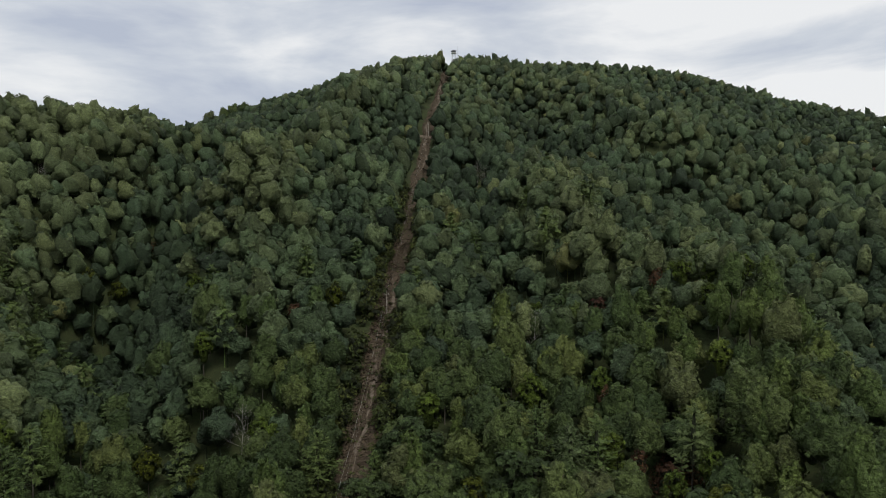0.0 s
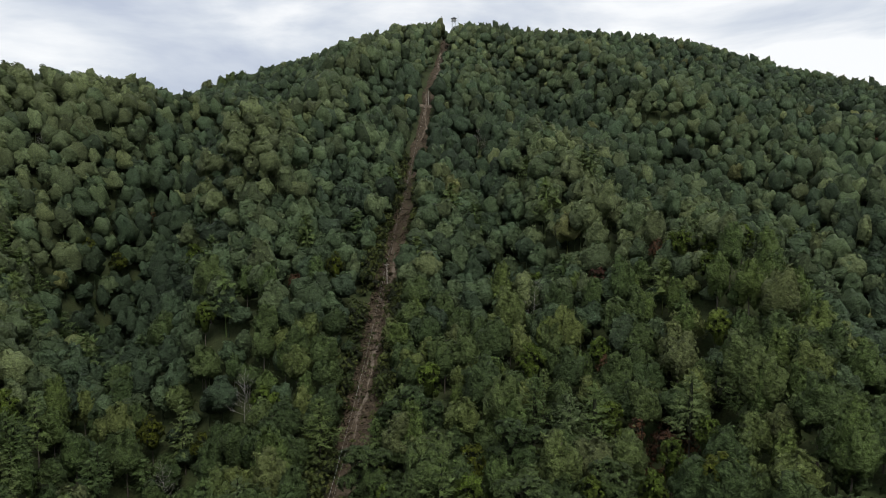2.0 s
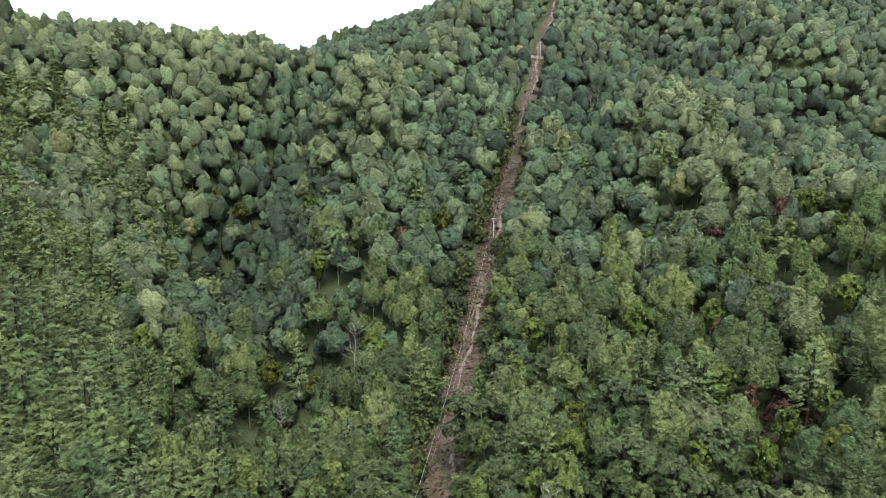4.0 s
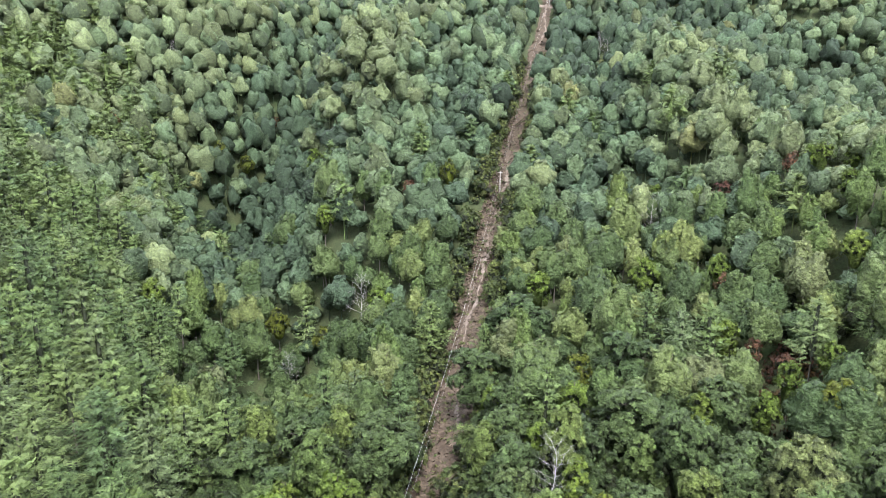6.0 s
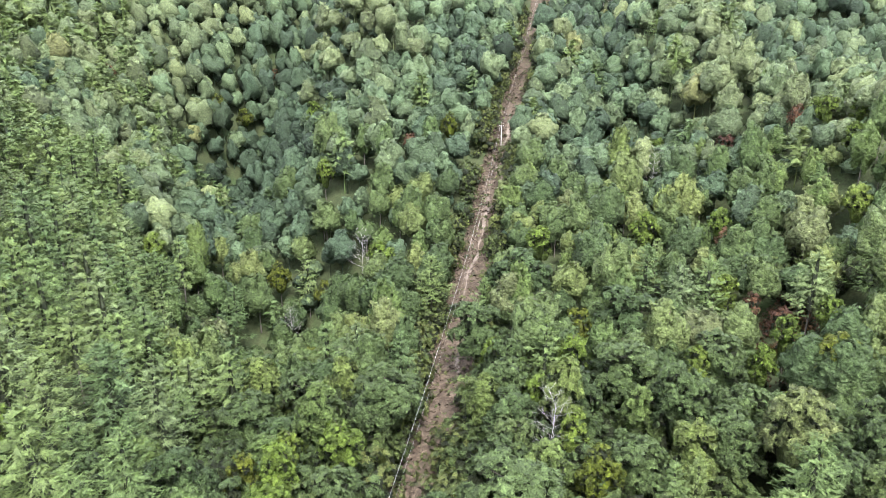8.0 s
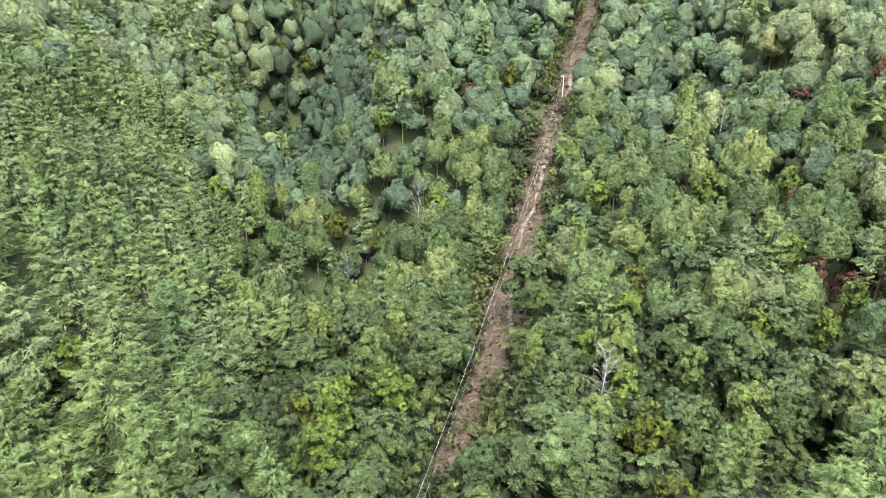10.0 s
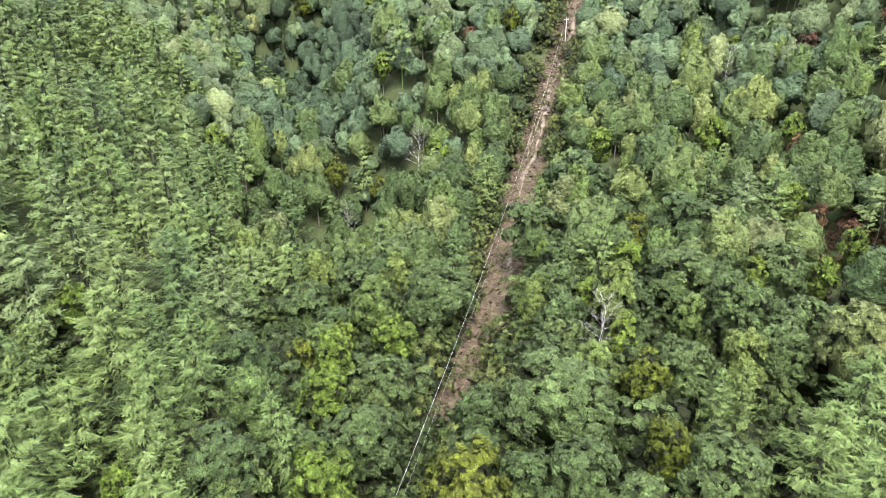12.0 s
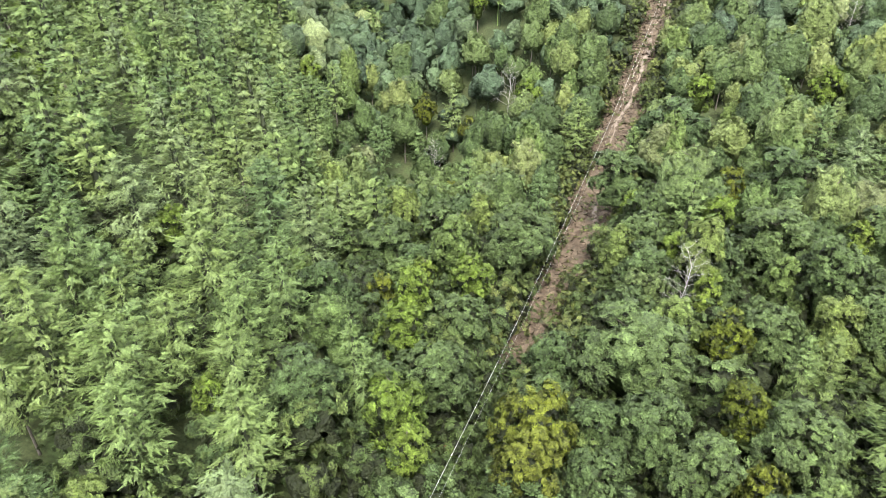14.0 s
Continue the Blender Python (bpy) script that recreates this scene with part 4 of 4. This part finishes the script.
bush = [leafy_crown(400 + k, 1.8, 3.2, 0.1, 3, 6, 60, 0.62) for k in range(5)]
gen = np.random.default_rng(9)
n_edge = 380
ey = 70 + 350 * gen.uniform(0, 1, n_edge) ** 1.4
side = np.where(gen.uniform(0, 1, n_edge) > 0.45, -1, 1)
ex = strip_mid(ey) + side * (strip_half(ey) * gen.uniform(0.95, 1.75, n_edge) + 0.4)
shrubs("edge_saplings", ex, ey, gen.uniform(0.6, 1.8, n_edge), bush, m_green_brush, "green saplings along the edges of the clearing", 10)
ly = gen.uniform(-20, 82, 320)
lx = strip_mid(ly) + gen.uniform(-8.5, 8.5, 320)
shrubs("dense_undergrowth", lx, ly, gen.uniform(0.8, 1.7, 320), bush, m_thicket, "dark green undergrowth beneath the wires", 11, (0.0, 0.5))

# young trees under the canopy of the lower slope
sap = [leafy_crown(420 + k, 3.0, 6.8, 0.8, 4, 10, 60, 1.0, 0.2) for k in range(6)]
n_sap = 640
sr, sa = np.sqrt(np.where(np.arange(n_sap) < 580, gen.uniform(38.0 ** 2, 125.0 ** 2, n_sap), gen.uniform(110.0 ** 2, 215.0 ** 2, n_sap))), np.radians(gen.uniform(-40, 62, n_sap))
sx_, sy_ = -np.sin(sa) * sr, np.cos(sa) * sr
open_ = (np.abs(sx_ - strip_mid(sy_)) > strip_half(sy_) + 1.5) & (np.hypot(sx_ - 50, sy_ - 144) > 14) & (np.hypot(sx_ - 45, sy_ - 130) > 8)
shrubs("understory", sx_[open_], sy_[open_], gen.uniform(0.7, 1.3, int(open_.sum())), sap, m_thicket, "young green trees filling the gaps beneath the canopy", 13, (0.0, 0.75))

# and on the slope above
thin = [billowed_crown(440 + k, 3.4, 6.6, 0.2, 7, 4, 5, 6, 1.3, 0.2) for k in range(6)]
sr, sa = np.sqrt(gen.uniform(205.0 ** 2, 480.0 ** 2, 1150)), np.radians(gen.uniform(-36, 48, 1150))
sx_, sy_ = -np.sin(sa) * sr, np.cos(sa) * sr
open_ = np.abs(sx_ - strip_mid(sy_)) > strip_half(sy_) + 3.0
shrubs("slope_understory", sx_[open_], sy_[open_], gen.uniform(0.9, 1.5, int(open_.sum())), thin, m_woods, "young green trees between the taller ones up the slope", 14, (0.1, 0.5))

# reddish undergrowth in the open stand of slender trees
UNDER = (54.0, 155.0)
u = gen.uniform(-1, 1, 60)
ux, uy = UNDER[0] + 8 * u + gen.normal(0, 4, 60), UNDER[1] + 16 * u + gen.normal(0, 4, 60)
ux, uy = np.concatenate([ux, -24.2 + gen.normal(0, 1.0, 7)]), np.concatenate([uy, 59.8 + gen.normal(0, 1.4, 7)])
shrubs("red_undergrowth", ux, uy, gen.uniform(0.4, 1.0, 67), bush, m_rust_low, "rust-red low undergrowth in gaps of the woods", 12)


# ---- power line ----
def ring_tube(points, radius, sides=6):
    bits = [tube(points[k], points[k + 1], radius, radius, sides) for k in range(len(points) - 1)]
    return joined(bits)


def box(centre, size_):
    cx, cy, cz = centre
    sx, sy_, sz = (s / 2 for s in size_)
    v = np.array([(cx + a * sx, cy + b * sy_, cz + c * sz) for a in (-1, 1) for b in (-1, 1) for c in (-1, 1)], float)
    q = np.array([(0, 1, 3, 2), (4, 6, 7, 5), (0, 4, 5, 1), (2, 3, 7, 6), (0, 2, 6, 4), (1, 5, 7, 3)])
    return v, q


def solid(name, v, q, material, parent, label="", bevel=0.0):
    me = fill_mesh(name, np.asarray(v, float), np.asarray(q), material, False)
    if bevel:
        bm = bmesh.new()
        bm.from_mesh(me)
        bmesh.ops.bevel(bm, geom=bm.edges[:], offset=bevel, segments=1, affect="EDGES")
        bm.to_mesh(me)
        bm.free()
    ob = new(name, me)
    ob.parent = parent
    return tagged(ob, label) if label else ob


def utility_pole(height, label):
    thing = new("utility_pole")
    part("pole", joined([tube((0, 0, -1.0), (0, 0, height * 0.5), 0.17, 0.15, 10), tube((0, 0, height * 0.5), (0, 0, height), 0.15, 0.11, 10)]), m_pole, thing)
    v, q = box((0, 0.16, height - 0.5), (2.0, 0.10, 0.13))
    solid("crossarm", v, q, m_pole, thing, bevel=0.015)
    for x in (-0.8, 0.0, 0.8):
        part("insulator", joined([tube((x, 0.16, height - 0.44), (x, 0.16, height - 0.30), 0.05, 0.07, 8), tube((x, 0.16, height - 0.30), (x, 0.16, height - 0.2), 0.07, 0.03, 8)]), m_ball, thing, "pale porcelain insulator")
    return tagged(thing, label, "utility pole", "line poles")


pole_spots = ((-19.5, -48.0, 18.0), (-22.6, 272.0, 8.6), (-10.8, 519.0, 10.5))
POLE_LOOK = "weathered grey wooden utility pole with a crossarm"
for x, y, h in pole_spots:
    utility_pole(h, POLE_LOOK).matrix_basis = pose(x, y, float(ground(x, y)), 0, 0, 3)


def wire(offset, drop, radius, label, beads=False):
    """A cable from pole to pole that hangs a little lower in between."""
    thing = new("overhead_cable")
    line = []
    for (xa, ya, ha), (xb, yb, hb), sag, n in zip(pole_spots[:-1], pole_spots[1:], (13.5, 3.0), (76, 46)):
        za, zb = float(ground(xa, ya)) + ha - 0.25, float(ground(xb, yb)) + hb - 0.25
        for k in range(n):
            u = k / n
            y = ya + (yb - ya) * u
            x = xa + (xb - xa) * u + offset
            hang = za + (zb - za) * u - 4 * sag * u * (1 - u)
            line.append(np.array([x, y, hang - drop]))
    line.append(np.array([pole_spots[-1][0] + offset, pole_spots[-1][1], zb - drop]))
    part("cable", ring_tube(line, radius, 5), m_wire, thing)
    if beads:
        for k in range(8, 74, 2):
            p = line[k]
            part("spacer", joined([tube(p - [0, 0.2, 0], p, 0.02, 0.05, 6), tube(p, p + [0, 0.2, 0], 0.05, 0.02, 6)]), m_pole, thing, "weathered grey spacer")
    return tagged(thing, label, "cable", "power line cables")


wire(-0.35, 0.0, 0.013, "pale overhead power cable strung along the clearing", True)
wire(0.45, 0.35, 0.006, "thin grey overhead cable beside the power cable")


# ---- lookout tower and mast on the summit ----
def lookout(x, y):
    z0 = float(ground(x, y))
    thing = new("lookout_tower")
    H = TOWER_H
    for sx in (-1, 1):
        for sy2 in (-1, 1):
            part("leg", tube((sx * 2.0, sy2 * 2.0, -0.5), (sx * 1.5, sy2 * 1.5, H), 0.16, 0.13, 6), m_steel, thing)
    for k in range(4):
        za, zb = H * k / 4, H * (k + 1) / 4
        wa, wb = 2.0 - 0.5 * k / 4, 2.0 - 0.5 * (k + 1) / 4
        for sx in (-1, 1):
            part("brace", tube((sx * wa, -wa, za), (sx * wb, wb, zb), 0.06, 0.06, 4), m_steel, thing)
            part("brace", tube((-wa, sx * wa, za), (wb, sx * wb, zb), 0.06, 0.06, 4), m_steel, thing)
    v, q = box((0, 0, H + 0.1), (5.2, 5.2, 0.2))
    solid("deck", v, q, m_steel, thing, bevel=0.03)
    v, q = box((0, 0, H + 1.35), (3.6, 3.6, 2.3))
    solid("cabin", v, q, m_cabin, thing, bevel=0.05)
    for sx in (-1, 1):
        for u in (-1.1, 0, 1.1):
            v, q = box((u, sx * 1.805, H + 1.75), (0.95, 0.04, 0.9))
            solid("window", v, q, m_roof, thing)
            v, q = box((sx * 1.805, u, H + 1.75), (0.04, 0.95, 0.9))
            solid("window", v, q, m_roof, thing)
    w = 2.7
    v = np.array([(-w, -w, H + 2.5), (w, -w, H + 2.5), (w, w, H + 2.5), (-w, w, H + 2.5), (0, 0, H + 3.9), (0, 0, H + 2.5)])
    q = np.array([(0, 1, 4), (1, 2, 4), (2, 3, 4), (3, 0, 4), (1, 0, 5), (2, 1, 5), (3, 2, 5), (0, 3, 5)])
    solid("roof", v, q, m_roof, thing)
    thing.matrix_basis = pose(x, y, z0, 0, 0, 12)
    tagged(thing, "small lookout cabin on a braced steel tower", "lookout tower")
    mast = new("radio_mast")
    M = H + 8.0
    part("mast", joined([tube((0, 0, -0.5), (0, 0, M * 0.6), 0.26, 0.2, 6), tube((0, 0, M * 0.6), (0, 0, M), 0.2, 0.12, 6)]), m_steel, mast)
    part("antenna", tube((0, 0, M), (0, 0, M + 2.5), 0.07, 0.05, 5), m_ball, mast)
    mx, my = x + 4.2, y + 5
    mast.matrix_basis = pose(mx, my, float(ground(mx, my)))
    tagged(mast, "slim grey radio mast beside the lookout tower", "mast")


TOWER_H = 18.0
lookout(10.8, 700.0)
